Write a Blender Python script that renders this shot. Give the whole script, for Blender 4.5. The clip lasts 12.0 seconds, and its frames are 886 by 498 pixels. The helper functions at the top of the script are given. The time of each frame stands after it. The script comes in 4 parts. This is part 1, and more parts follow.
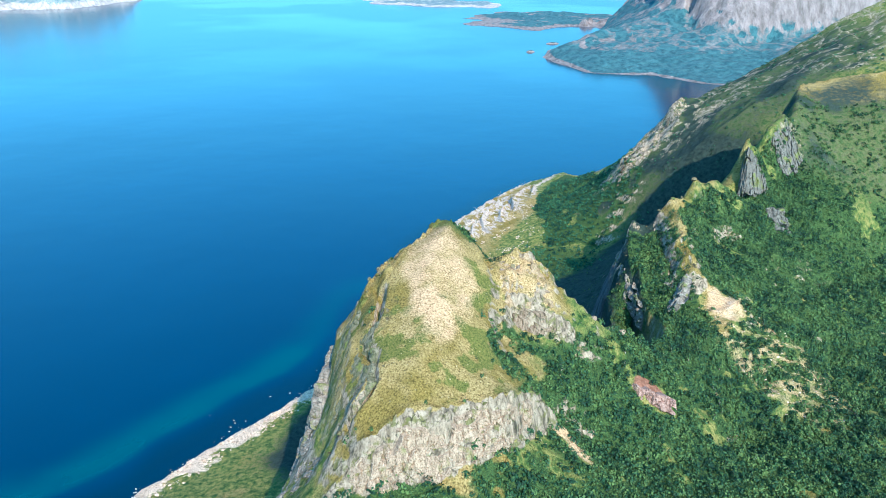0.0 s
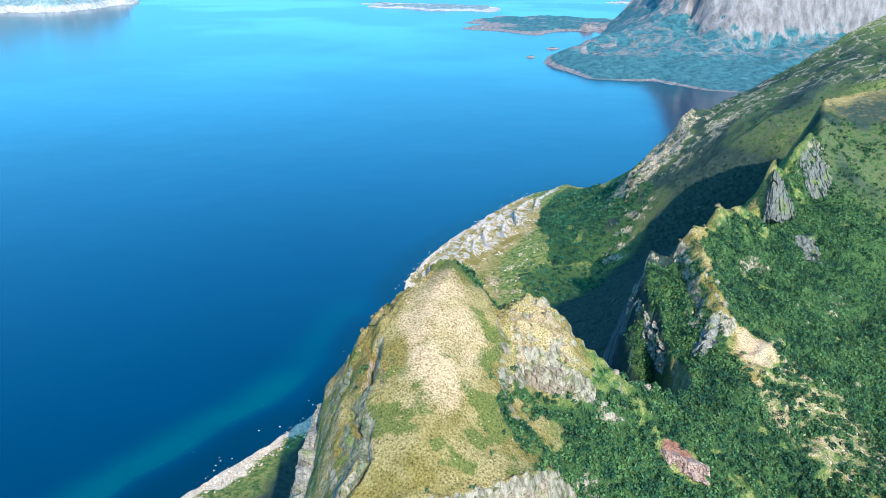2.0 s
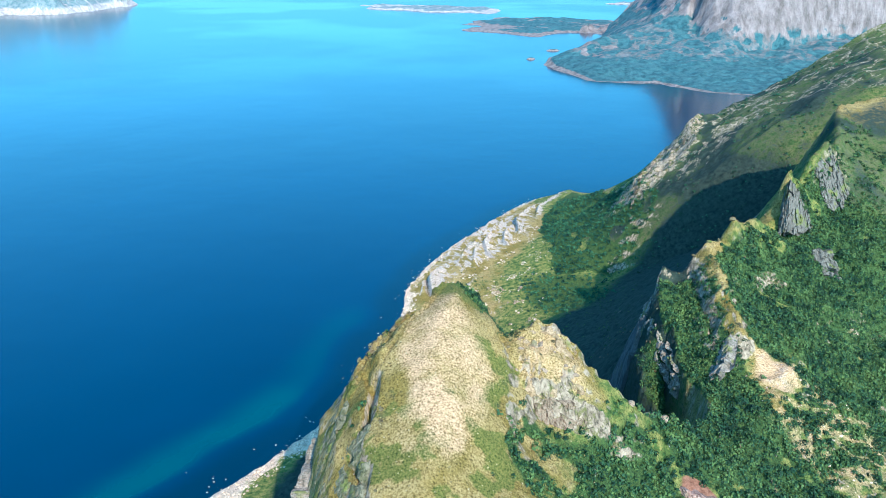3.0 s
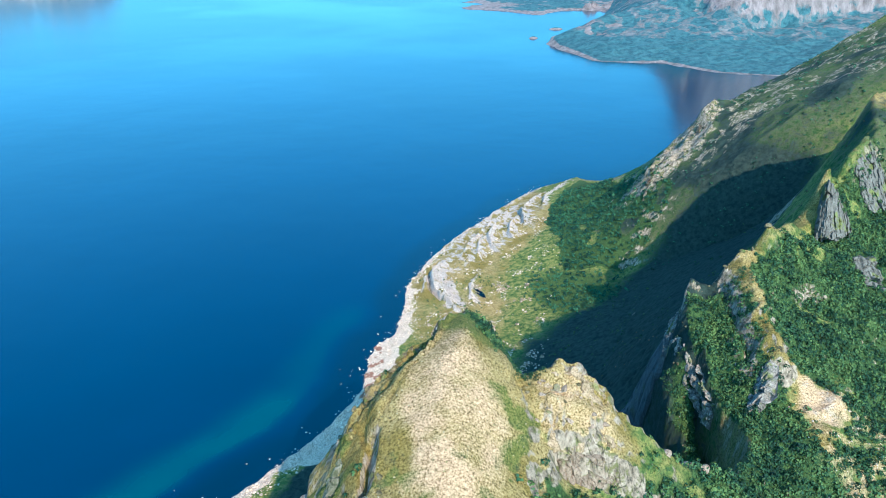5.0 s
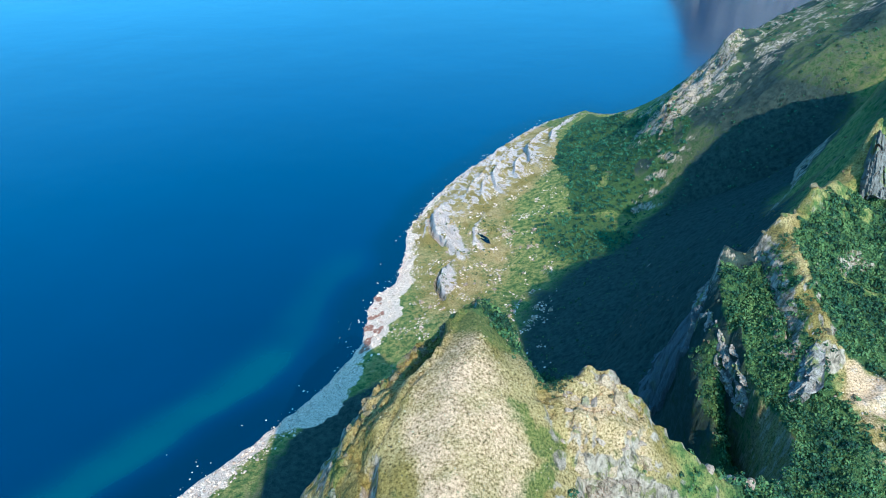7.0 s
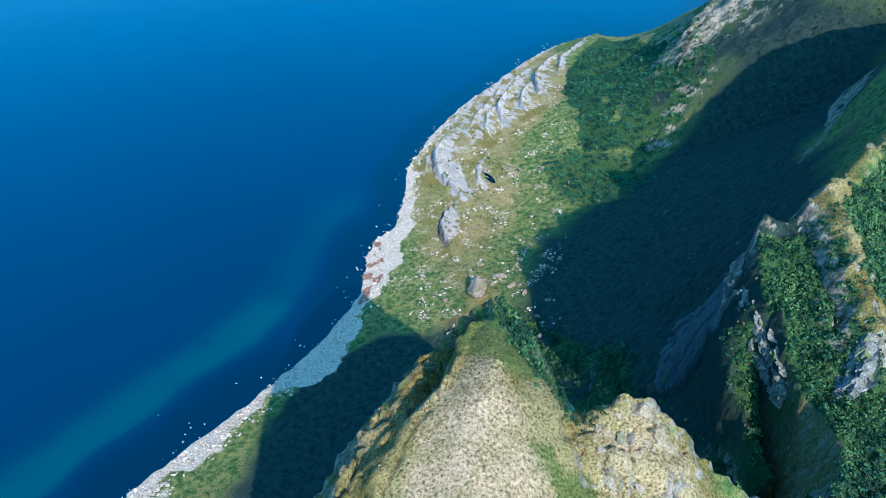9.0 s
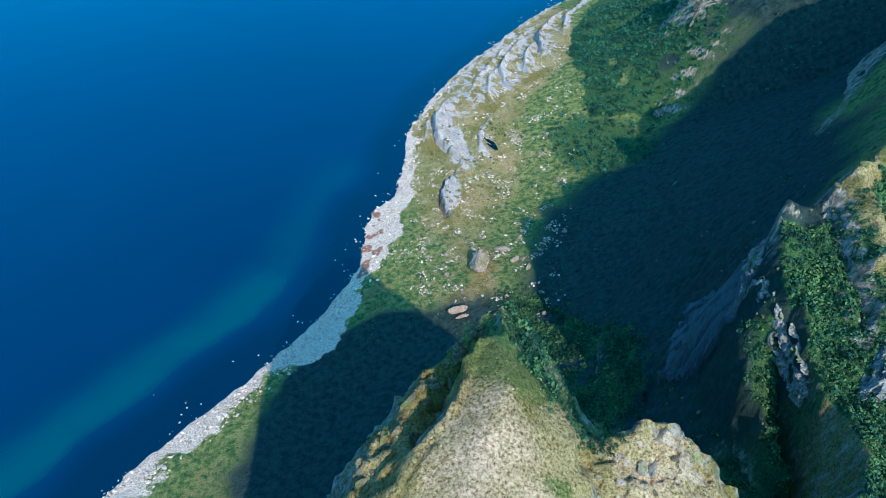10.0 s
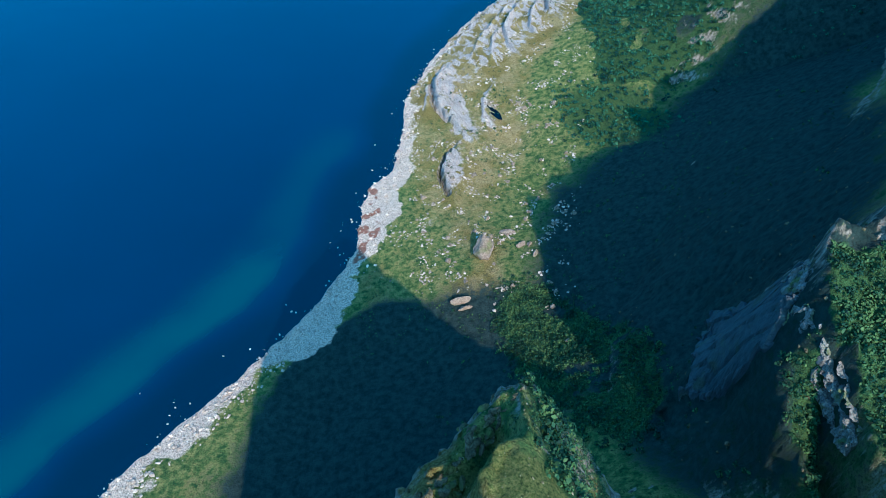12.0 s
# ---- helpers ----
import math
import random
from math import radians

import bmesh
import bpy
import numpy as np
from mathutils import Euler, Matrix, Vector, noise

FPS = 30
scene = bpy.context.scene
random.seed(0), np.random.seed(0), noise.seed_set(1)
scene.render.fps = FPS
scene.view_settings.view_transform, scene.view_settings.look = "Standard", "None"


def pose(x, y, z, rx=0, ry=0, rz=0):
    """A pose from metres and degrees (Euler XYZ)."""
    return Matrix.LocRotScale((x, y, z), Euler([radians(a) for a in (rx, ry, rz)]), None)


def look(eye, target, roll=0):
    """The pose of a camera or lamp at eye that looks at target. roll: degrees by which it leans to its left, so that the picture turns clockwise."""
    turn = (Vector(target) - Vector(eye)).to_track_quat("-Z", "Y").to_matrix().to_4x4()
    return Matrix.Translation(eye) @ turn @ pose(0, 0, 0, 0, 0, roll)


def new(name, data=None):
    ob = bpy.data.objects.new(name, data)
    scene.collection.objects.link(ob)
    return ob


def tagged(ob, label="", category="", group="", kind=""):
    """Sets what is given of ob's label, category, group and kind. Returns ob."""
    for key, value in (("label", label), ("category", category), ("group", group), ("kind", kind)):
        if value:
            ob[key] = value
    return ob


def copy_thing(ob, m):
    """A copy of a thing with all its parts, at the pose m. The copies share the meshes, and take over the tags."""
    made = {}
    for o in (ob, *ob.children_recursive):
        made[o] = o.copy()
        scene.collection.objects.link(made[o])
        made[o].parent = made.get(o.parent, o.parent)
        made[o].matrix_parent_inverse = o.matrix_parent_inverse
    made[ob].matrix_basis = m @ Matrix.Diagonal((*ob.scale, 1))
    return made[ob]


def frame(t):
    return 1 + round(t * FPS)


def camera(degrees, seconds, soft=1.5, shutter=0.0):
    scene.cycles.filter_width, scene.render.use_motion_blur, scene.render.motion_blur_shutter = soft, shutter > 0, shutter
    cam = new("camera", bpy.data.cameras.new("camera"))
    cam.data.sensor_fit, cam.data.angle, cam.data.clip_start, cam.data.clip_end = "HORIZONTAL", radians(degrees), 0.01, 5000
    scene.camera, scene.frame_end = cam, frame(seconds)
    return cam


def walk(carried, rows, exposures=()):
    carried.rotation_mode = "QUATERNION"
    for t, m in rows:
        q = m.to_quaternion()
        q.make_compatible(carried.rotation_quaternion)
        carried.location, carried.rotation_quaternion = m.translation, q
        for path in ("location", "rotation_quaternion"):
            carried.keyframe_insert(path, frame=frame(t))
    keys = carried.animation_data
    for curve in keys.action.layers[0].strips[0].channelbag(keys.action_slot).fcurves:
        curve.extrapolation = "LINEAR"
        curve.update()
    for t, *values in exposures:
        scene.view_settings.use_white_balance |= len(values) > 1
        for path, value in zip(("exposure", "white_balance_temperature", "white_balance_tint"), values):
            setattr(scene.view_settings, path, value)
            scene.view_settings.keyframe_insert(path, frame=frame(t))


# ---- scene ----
cam = camera(64.6, 12.0, soft=0.5)
METRES, EYE, TILT, LEAN, TURN = 210.0, 306.0, -23.8, 0.0, 0.0
ROWS = [
    (0.0, 0.0, 0.0, 0.0, 0.0, 0.0, 0.0),
    (0.5, -0.0015, 0.0352, 0.0167, -0.06, 0.03, -0.09),
    (1.0, -0.0035, 0.075, 0.0353, -0.1, 0.09, -0.12),
    (1.5, -0.0055, 0.1117, 0.0522, -0.13, 0.16, -0.11),
    (2.0, -0.0076, 0.1506, 0.07, -0.15, 0.23, -0.09),
    (2.5, -0.0098, 0.1862, 0.0861, -0.17, 0.28, -0.02),
    (3.0, -0.0123, 0.2269, 0.1041, -0.18, 0.33, 0.04),
    (5.0, -0.0211, 0.3776, 0.1699, -0.15, -1.36, 0.27),
    (5.5, -0.0232, 0.4142, 0.1857, -0.15, -2.69, 0.3),
    (6.0, -0.0256, 0.4541, 0.2029, -0.16, -4.23, 0.39),
    (6.5, -0.028, 0.4917, 0.2193, -0.15, -5.74, 0.39),
    (7.0, -0.0305, 0.5322, 0.2372, -0.17, -7.46, 0.43),
    (9.0, -0.039, 0.6842, 0.3033, -0.2, -14.23, 0.47),
    (9.5, -0.0411, 0.7208, 0.3189, -0.22, -15.99, 0.5),
    (10.0, -0.0436, 0.7606, 0.3362, -0.27, -17.89, 0.55),
    (10.5, -0.0457, 0.7972, 0.3516, -0.31, -19.59, 0.58),
    (11.0, -0.0485, 0.8382, 0.3697, -0.37, -21.19, 0.57),
    (11.5, -0.0506, 0.8758, 0.386, -0.44, -22.06, 0.61),
    (12.0, -0.0529, 0.9138, 0.4025, -0.48, -22.49, 0.56),
]
walk(cam, [(t, pose(0, 0, EYE, TILT, LEAN, TURN) @ pose(METRES * x, METRES * y, METRES * z, 90 + pitch, roll, yaw)) for t, x, y, z, yaw, pitch, roll in ROWS],
     [(0.0, 0.80, 5200, 10), (5.0, 0.76, 5150, 10), (7.0, 0.70, 4850, 9), (9.0, 0.54, 4620, 8), (12.0, 0.34, 4580, 8)])

# ---- world and sun ----
SUN = Vector((0.38, -1.19, 1.0)).normalized()
world = bpy.data.worlds.new("sky")
scene.world = world
world.use_nodes = True
wn = world.node_tree.nodes
sky = wn.new("ShaderNodeTexSky")
sky.sky_type, sky.sun_disc = "NISHITA", False
sky.sun_elevation = math.asin(SUN.z)
sky.sun_rotation = math.atan2(SUN.x, SUN.y)
sky.altitude, sky.air_density, sky.dust_density, sky.ozone_density = 0, 1.0, 2.6, 2.0
wn["Background"].inputs["Strength"].default_value = 0.15
tint = wn.new("ShaderNodeMix")
tint.data_type, tint.blend_type = "RGBA", "MULTIPLY"
tint.inputs[0].default_value, tint.inputs[7].default_value = 1.0, (0.55, 1.24, 1.34, 1.0)
world.node_tree.links.new(sky.outputs["Color"], tint.inputs[6])
world.node_tree.links.new(tint.outputs[2], wn["Background"].inputs["Color"])
sun = new("sun", bpy.data.lights.new("sun", "SUN"))
sun.data.energy, sun.data.angle, sun.data.color = 4.7, radians(0.53), (1.0, 0.75, 0.47)
sun.matrix_world = look(SUN * 900, (0, 0, 0))

# ---- noise ----
RNG = np.random.RandomState(7)
PERM = np.tile(RNG.permutation(256), 3)


def perlin(x, y, z):
    """Smooth noise in about -1 to 1 at arrays of places."""
    xi, yi, zi = (np.floor(a).astype(np.int64) for a in (x, y, z))
    fx, fy, fz = x - xi, y - yi, z - zi
    u, v, w = (f * f * f * (f * (f * 6 - 15) + 10) for f in (fx, fy, fz))
    xi, yi, zi = xi & 255, yi & 255, zi & 255
    out = 0
    for i in (0, 1):
        for j in (0, 1):
            for k in (0, 1):
                h = PERM[PERM[PERM[xi + i] + yi + j] + zi + k] & 15
                a, b, c = fx - i, fy - j, fz - k
                p = np.where(h < 8, a, b)
                q = np.where(h < 4, b, np.where((h == 12) | (h == 14), a, c))
                g = np.where(h & 1, -p, p) + np.where(h & 2, -q, q)
                out = out + g * (u if i else 1 - u) * (v if j else 1 - v) * (w if k else 1 - w)
    return out


def fbm(x, y, z, size, octaves=4, ridged=False):
    total, amp, norm = 0, 1.0, 0.0
    x, y, z = x / size, y / size, z / size
    for o in range(octaves):
        n = perlin(x + 17.3 * o, y + 5.1 * o, z + 9.7 * o)
        total = total + amp * ((1 - 2.2 * np.abs(n)) if ridged else n)
        norm += amp
        amp *= 0.5
        x, y, z = x * 2.03, y * 2.03, z * 2.03
    return total / norm


def step(a, lo, hi):
    t = np.clip((a - lo) / (hi - lo), 0, 1)
    return t * t * (3 - 2 * t)


# ---- land forms: solved between break lines ----
def points_on(line, gap):
    """Places every gap metres along a line of (x, y, z)."""
    out = []
    for a, b in zip(line, line[1:]):
        a, b = np.array(a, float), np.array(b, float)
        n = max(1, int(np.linalg.norm((b - a)[:2]) / gap) + 1)
        out += [a + (b - a) * i / n for i in range(n)]
    out.append(np.array(line[-1], float))
    return np.array(out)


def distance_to(line, x, y):
    best = np.full(np.shape(x), 1e9)
    for a, b in zip(line, line[1:]):
        ax, ay, dx, dy = a[0], a[1], b[0] - a[0], b[1] - a[1]
        t = np.clip(((x - ax) * dx + (y - ay) * dy) / (dx * dx + dy * dy + 1e-9), 0, 1)
        best = np.minimum(best, np.hypot(x - ax - t * dx, y - ay - t * dy))
    return best


def inside(poly, x, y):
    odd = np.zeros(np.shape(x), bool)
    for a, b in zip(poly, poly[1:] + poly[:1]):
        if a[1] != b[1]:
            odd ^= ((a[1] > y) != (b[1] > y)) & (x < (b[0] - a[0]) * (y - a[1]) / (b[1] - a[1]) + a[0])
    return odd


def solve(x0, x1, y0, y1, cell, lines, shore_poly, levels=5, turns=160, fixed_sea=8.0, sea_fall=0.12):
    """A height grid, harmonic between the break lines and the shore."""
    h = None
    for lev in reversed(range(levels)):
        c = cell * 2 ** lev
        xs, ys = np.arange(x0, x1 + c, c), np.arange(y0, y1 + c, c)
        gx, gy = np.meshgrid(xs, ys)
        land = inside(shore_poly, gx, gy)
        d = distance_to([*shore_poly, shore_poly[0]], gx, gy)
        total, count = np.zeros(gx.shape), np.zeros(gx.shape)
        for line in lines:
            p = points_on(line, c * 0.7)
            i = np.clip(np.round((p[:, 1] - y0) / c).astype(int), 0, len(ys) - 1)
            j = np.clip(np.round((p[:, 0] - x0) / c).astype(int), 0, len(xs) - 1)
            np.add.at(total, (i, j), p[:, 2])
            np.add.at(count, (i, j), 1)
        fixed = count > 0
        value = np.where(fixed, total / np.maximum(count, 1), 0.0)
        fixed |= ~land
        value = np.where(land, value, -np.minimum(fixed_sea, sea_fall * d))
        if h is None:
            h = np.where(fixed, value, 60.0)
        else:
            iy = np.clip((ys - y0) / (2 * c), 0, h.shape[0] - 1.001)
            ix = np.clip((xs - x0) / (2 * c), 0, h.shape[1] - 1.001)
            h = bilinear(h, *np.meshgrid(ix, iy))
        for k in range(turns if lev else turns // 2):
            pad = np.pad(h, 1, mode="edge")
            near = (pad[:-2, 1:-1] + pad[2:, 1:-1] + pad[1:-1, :-2] + pad[1:-1, 2:]) * 0.25
            h = np.where(fixed, value, near)
    return h


def bilinear(h, ix, iy):
    ix, iy = np.clip(ix, 0, h.shape[1] - 1.001), np.clip(iy, 0, h.shape[0] - 1.001)
    a, b = ix.astype(int), iy.astype(int)
    fx, fy = ix - a, iy - b
    return (h[b, a] * (1 - fx) + h[b, a + 1] * fx) * (1 - fy) + (h[b + 1, a] * (1 - fx) + h[b + 1, a + 1] * fx) * fy


SHORE = [(-420, 60), (-300, 195), (-186, 325), (-147, 375), (-109, 420), (-81, 458), (-61, 503), (-60, 523), (-57, 560),
         (-41, 577), (-37, 615), (-35, 664), (-13, 721), (16, 776), (41, 811), (75, 862), (110, 905), (150, 938), (172, 946),
         (192, 934), (212, 930), (248, 968), (302, 1009), (420, 1120), (900, 1300)]
LAND = SHORE + [(900, -500), (-420, -500)]

LINES = {
    "hill_crest": [(-10, 172, 178), (-8, 185, 184), (-5, 200, 190), (-4, 215, 196), (-1, 232, 202), (1, 250, 205.5), (3, 268, 201), (4.5, 279, 195), (6, 288, 186)],
    "hill_west_edge": [(-27, 178, 175.5), (-21, 185, 180.5), (-21, 197, 184), (-20, 207, 188), (-20, 219, 192), (-19, 231, 196), (-14, 238, 200), (-7.5, 249, 201), (-4.5, 257, 201.5), (0, 266, 200)],
    "west_trench": [(-14.5, 246.5, 192), (-11, 252, 189), (-8.5, 258, 187.5), (-4.5, 266, 187), (0, 274, 186.5)],
    "west_outer": [(-34, 180, 160), (-33, 186, 164), (-32.5, 198, 171), (-31.7, 209, 177.5), (-30.5, 222, 181), (-28, 236, 185.5), (-24, 245, 189.5), (-18.5, 252.5, 191), (-14.5, 259.5, 190), (-9, 268, 189.5), (-4.5, 274.5, 190), (2, 281, 192)],
    "west_ledge": [(-39, 184, 144), (-39, 190, 148), (-40, 203, 156), (-41, 214, 162), (-41, 226, 165), (-39, 238, 166), (-31, 252, 172), (-20, 266, 178), (-8, 279, 179), (2, 288, 180)],
    "west_cliff": [(-58, 194, 124), (-58, 213, 110), (-55, 240, 100), (-43, 270, 95), (-22, 292, 95), (5, 304, 110)],
    "west_foot": [(-84, 200, 66), (-76, 232, 46), (-64, 262, 30), (-48, 296, 25), (-22, 322, 28), (12, 336, 40), (38, 318, 66)],
    "west_skirt": [(-110, 330, 12), (-85, 350, 9), (-62, 385, 6), (-36, 425, 7), (-10, 400, 14), (10, 380, 24)],
    "front_top": [(-30, 169, 162), (-22, 169, 170), (-12, 171, 176.5), (0, 173, 177), (11, 179, 175.5), (22, 185, 174), (31, 196, 166)],
    "front_foot": [(-36, 168, 152), (-31, 164.5, 157), (-21, 162.5, 155.5), (-7, 163.5, 157), (3, 167, 159), (11, 172, 160), (20, 178, 159), (28, 185, 156), (36, 194, 151)],
    "front_apron": [(-55, 186, 130), (-45, 165, 147), (-20, 148, 147), (10, 152, 147), (37, 163, 146), (60, 170, 139), (95, 172, 133), (134, 170, 127)],
    "south": [(-170, 160, 40), (-120, 100, 80), (-40, 70, 120), (60, 80, 125), (160, 100, 120), (300, 120, 120)],
    "hill_east": [(8, 196, 181), (13, 209, 183), (15, 220, 186), (17, 230, 188.5), (15, 240, 194), (13, 250, 197), (12, 262, 191), (9, 280, 189)],
    "gully": [(19, 214, 176), (22, 226, 181), (19, 238, 189), (16, 246, 190.5)],
    "block_top": [(19, 246, 192), (24, 248.5, 193.8), (29, 249.5, 194.3), (34, 249.5, 193.8), (38, 249, 190.5), (43, 248, 184.5), (48, 244.5, 179), (53, 243, 176.5)],
    "block_mid": [(22, 239, 191), (28, 238, 189.5), (35.4, 238.5, 187.5), (41, 240, 184)],
    "block_front": [(25, 231, 183), (30, 231, 181.5), (37, 232, 179), (43.5, 232.5, 176)],
    "block_face": [(26, 227.5, 173.5), (34, 227.5, 171), (44.5, 229, 168)],
    "flank_foot": [(24.5, 255, 168), (23, 267, 167), (20, 279, 168), (14, 291, 167)],
    "block_back": [(28, 258, 168), (40, 257, 158), (52, 252, 150), (64, 256, 138)],
    "saddle": [(53, 243, 176.5), (58, 240, 171), (64.6, 242.5, 165), (76, 244.5, 159.5), (87, 253, 148), (98.6, 267, 142), (100, 276, 144.5)],
    "saddle_back": [(62, 256, 132), (76, 260, 124), (88, 268, 112), (94, 280, 104), (95.5, 298, 110), (95, 312, 126), (95.5, 322, 144)],
    "fin": [(92, 282, 116), (89.5, 294, 123), (86.5, 308, 127.5), (87, 327, 132)],
    "fin_west": [(84, 286, 108), (82.5, 306, 105), (82.5, 326, 98), (84.5, 346, 84)],
    "fin_low": [(71, 284, 102), (71, 304, 90), (72, 326, 75), (74, 348, 63)],
    "slope_a": [(53.6, 226, 160), (78, 222, 148), (98, 214, 131.5), (120, 222, 122), (160, 247, 121), (170, 265, 120), (200, 290, 117)],
    "slope_b": [(31, 198, 163), (51, 201, 142), (74, 194, 136)],
    "spur": [(126, 276, 143.5), (128, 298, 152), (120, 304, 161), (119, 320, 167), (121.5, 338, 171.5), (123.5, 355, 175.5)],
    "spire_rim": [(102.5, 352, 162.5), (106, 351.4, 161.3), (112.7, 350.2, 163), (116.6, 351.6, 170), (122.4, 354.5, 176.3), (128, 358, 174), (134.4, 362.5, 171.5), (136.4, 363.6, 180.5), (142.7, 369, 181.5), (153.9, 379.9, 179.5), (164.4, 390.4, 172.5), (176.5, 399.9, 171.5), (178.9, 401.9, 198), (184.8, 405.8, 192), (193.4, 414.4, 185), (195.7, 416.5, 195), (199.5, 419.6, 199.5), (210.5, 429, 206), (218.6, 436.4, 200), (228, 450, 203), (238, 472, 205), (256, 505, 209)],
    "tower_foot": [(170, 392, 163), (178, 385, 167.5), (190, 388, 168), (198, 399, 172)],
    "tower_foot_east": [(204, 403, 175), (212, 404, 174), (222, 415, 181)],
    "spire_edge": [(102.5, 352, 162.5), (97, 336, 156), (96.5, 324, 152), (98, 310, 145), (98.5, 297, 142), (100, 277, 145)],
    "spire_face": [(108, 348, 160), (107, 335, 157), (106, 318, 151), (106, 303, 146)],
    "spire_foot": [(87, 327, 132), (88, 346, 116), (90, 362, 92), (91, 374, 78), (104, 414, 85), (128, 431, 102), (165, 458, 109), (205, 505, 112), (236, 555, 112)],
    "wall_foot": [(40, 300, 88), (52, 316, 76), (60, 340, 62), (58, 364, 52), (69, 381, 62), (84, 392, 70)],
    "scree": [(128, 298, 152), (140, 290, 146), (155, 290, 137), (170, 302, 130), (220, 353, 127), (270, 385, 132), (340, 400, 140)],
    "slope_c": [(135, 325, 158), (155.5, 352.6, 156), (169, 333, 146), (198.6, 375, 157), (234, 386, 164), (276, 420, 168), (340, 440, 180)],
    "slope_d": [(252, 462, 193), (275, 455, 196), (335, 470, 206), (420, 500, 222)],
    "valley_south": [(200, 290, 117), (260, 310, 108), (340, 330, 108), (460, 340, 120), (800, 340, 170)],
    "east_south": [(134, 170, 127), (240, 180, 118), (400, 200, 130), (800, 200, 180)],
    "meadow": [(258, 508, 209.5), (282, 514, 214), (312, 502, 221), (370, 530, 233), (470, 560, 250), (800, 560, 320)],
    "basin_low": [(-36, 425, 7), (1, 440, 15.5), (12, 480, 17.5), (35, 520, 13), (56, 550, 11.5), (45, 590, 10), (31, 623, 9), (20, 657, 9.2), (35, 700, 14), (55, 745, 18)],
    "basin_mid": [(58, 364, 52), (66, 405, 44), (92, 450, 46), (119, 490, 54), (134, 540, 47), (142, 590, 36), (148, 622, 34)],
    "basin_in": [(40, 400, 30), (45, 440, 24), (60, 480, 25), (80, 530, 24), (100, 580, 22), (100, 650, 27)],
    "valley": [(148, 622, 34), (188, 595, 60), (240, 577, 92), (296, 570, 140), (340, 575, 182), (420, 600, 220)],
    "north_slope": [(101, 652, 27), (130, 652, 42), (156, 652, 61), (186, 643, 90), (230, 630, 125), (270, 630, 160), (310, 638, 186), (360, 660, 205)],
    "north_crest": [(140, 715, 42), (165, 700, 66), (184, 690, 99), (202, 700, 106), (219, 709, 119), (232, 713, 142), (245, 717, 156), (271, 729, 158), (309, 750, 167), (362, 750, 199), (403, 750, 227), (450, 752, 249), (560, 780, 290), (800, 800, 360)],
    "north_fall": [(135, 760, 30), (170, 775, 45), (215, 790, 75), (260, 800, 100), (330, 830, 110), (450, 860, 150), (800, 900, 220)],
    "north_low": [(180, 870, 18), (215, 890, 22), (260, 910, 40), (330, 960, 45), (500, 1050, 70)],
    "cape": [(60, 770, 17), (86, 740, 26), (100, 770, 27), (122, 810, 28), (146, 860, 27), (160, 893, 23), (168, 918, 12)],
    "beach_top": [(-250, 235, 4), (-149, 346, 3), (-131, 369, 3.2), (-104, 403, 3.5), (-67, 445, 4), (-40, 473, 5), (-42, 520, 4), (-30, 580, 4), (-24, 638, 4.5), (-2, 700, 6), (28, 760, 7), (60, 815, 9), (95, 860, 10), (140, 908, 10)],
}
X0, X1, Y0, Y1, CELL = -260, 820, -60, 1180, 2.0
BASE = solve(X0, X1, Y0, Y1, CELL, LINES.values(), LAND)


# the grassy summit is rounded, not creased
soft_base = BASE.copy()
for _ in range(14):
    pad = np.pad(soft_base, 1, mode="edge")
    soft_base = (pad[:-2, 1:-1] + pad[2:, 1:-1] + pad[1:-1, :-2] + pad[1:-1, 2:] + 2 * pad[1:-1, 1:-1]) / 6
hx, hy = np.meshgrid(X0 + CELL * np.arange(BASE.shape[1]), Y0 + CELL * np.arange(BASE.shape[0]))
c_hill = 1 - np.clip((np.hypot((hx - 0) / 14, (hy - 218) / 37) - 0.6) / 0.5, 0, 1)
BASE = BASE + (soft_base - BASE + 0.6) * c_hill


def line_2d(name):
    return [p[:2] for p in LINES[name]]


def base_height(x, y):
    return bilinear(BASE, (x - X0) / CELL, (y - Y0) / CELL)


def spaced(*stretches):
    """Grid lines from (start, gap) stretches; the last one only ends it."""
    out = []
    for (a, gap), (b, _) in zip(stretches, stretches[1:]):
        n = max(1, round((b - a) / gap))
        out += [a + (b - a) * i / n for i in range(n)]
    return np.array(out + [stretches[-1][0]])


def blob(x, y, cx, cy, rx, ry, turn=0.0):
    """1 in the middle of an ellipse, 0 outside."""
    c, s = math.cos(radians(turn)), math.sin(radians(turn))
    u, v = (x - cx) * c + (y - cy) * s, -(x - cx) * s + (y - cy) * c
    return 1 - step(np.hypot(u / rx, v / ry), 0.6, 1.15)


def cells(u, v, seed):
    """Jointed blocks: for every place the block's own number in 0 to 1 and the distance to the joint."""
    iu, iv = np.floor(u).astype(int), np.floor(v).astype(int)
    d1, d2, own = np.full(u.shape, 9.0), np.full(u.shape, 9.0), np.zeros(u.shape)
    for du in (-1, 0, 1):
        for dv in (-1, 0, 1):
            a, b = iu + du, iv + dv
            h = PERM[(PERM[(a + seed) & 255] + b) & 255]
            k = PERM[h + 7]
            d = np.maximum(np.abs(u - a - 0.2 - 0.6 * h / 255), np.abs(v - b - 0.2 - 0.6 * k / 255))
            closer = d < d1
            d2 = np.where(closer, d1, np.minimum(d2, d))
            own = np.where(closer, PERM[k + h] / 255, own)
            d1 = np.where(closer, d, d1)
    return own, d2 - d1


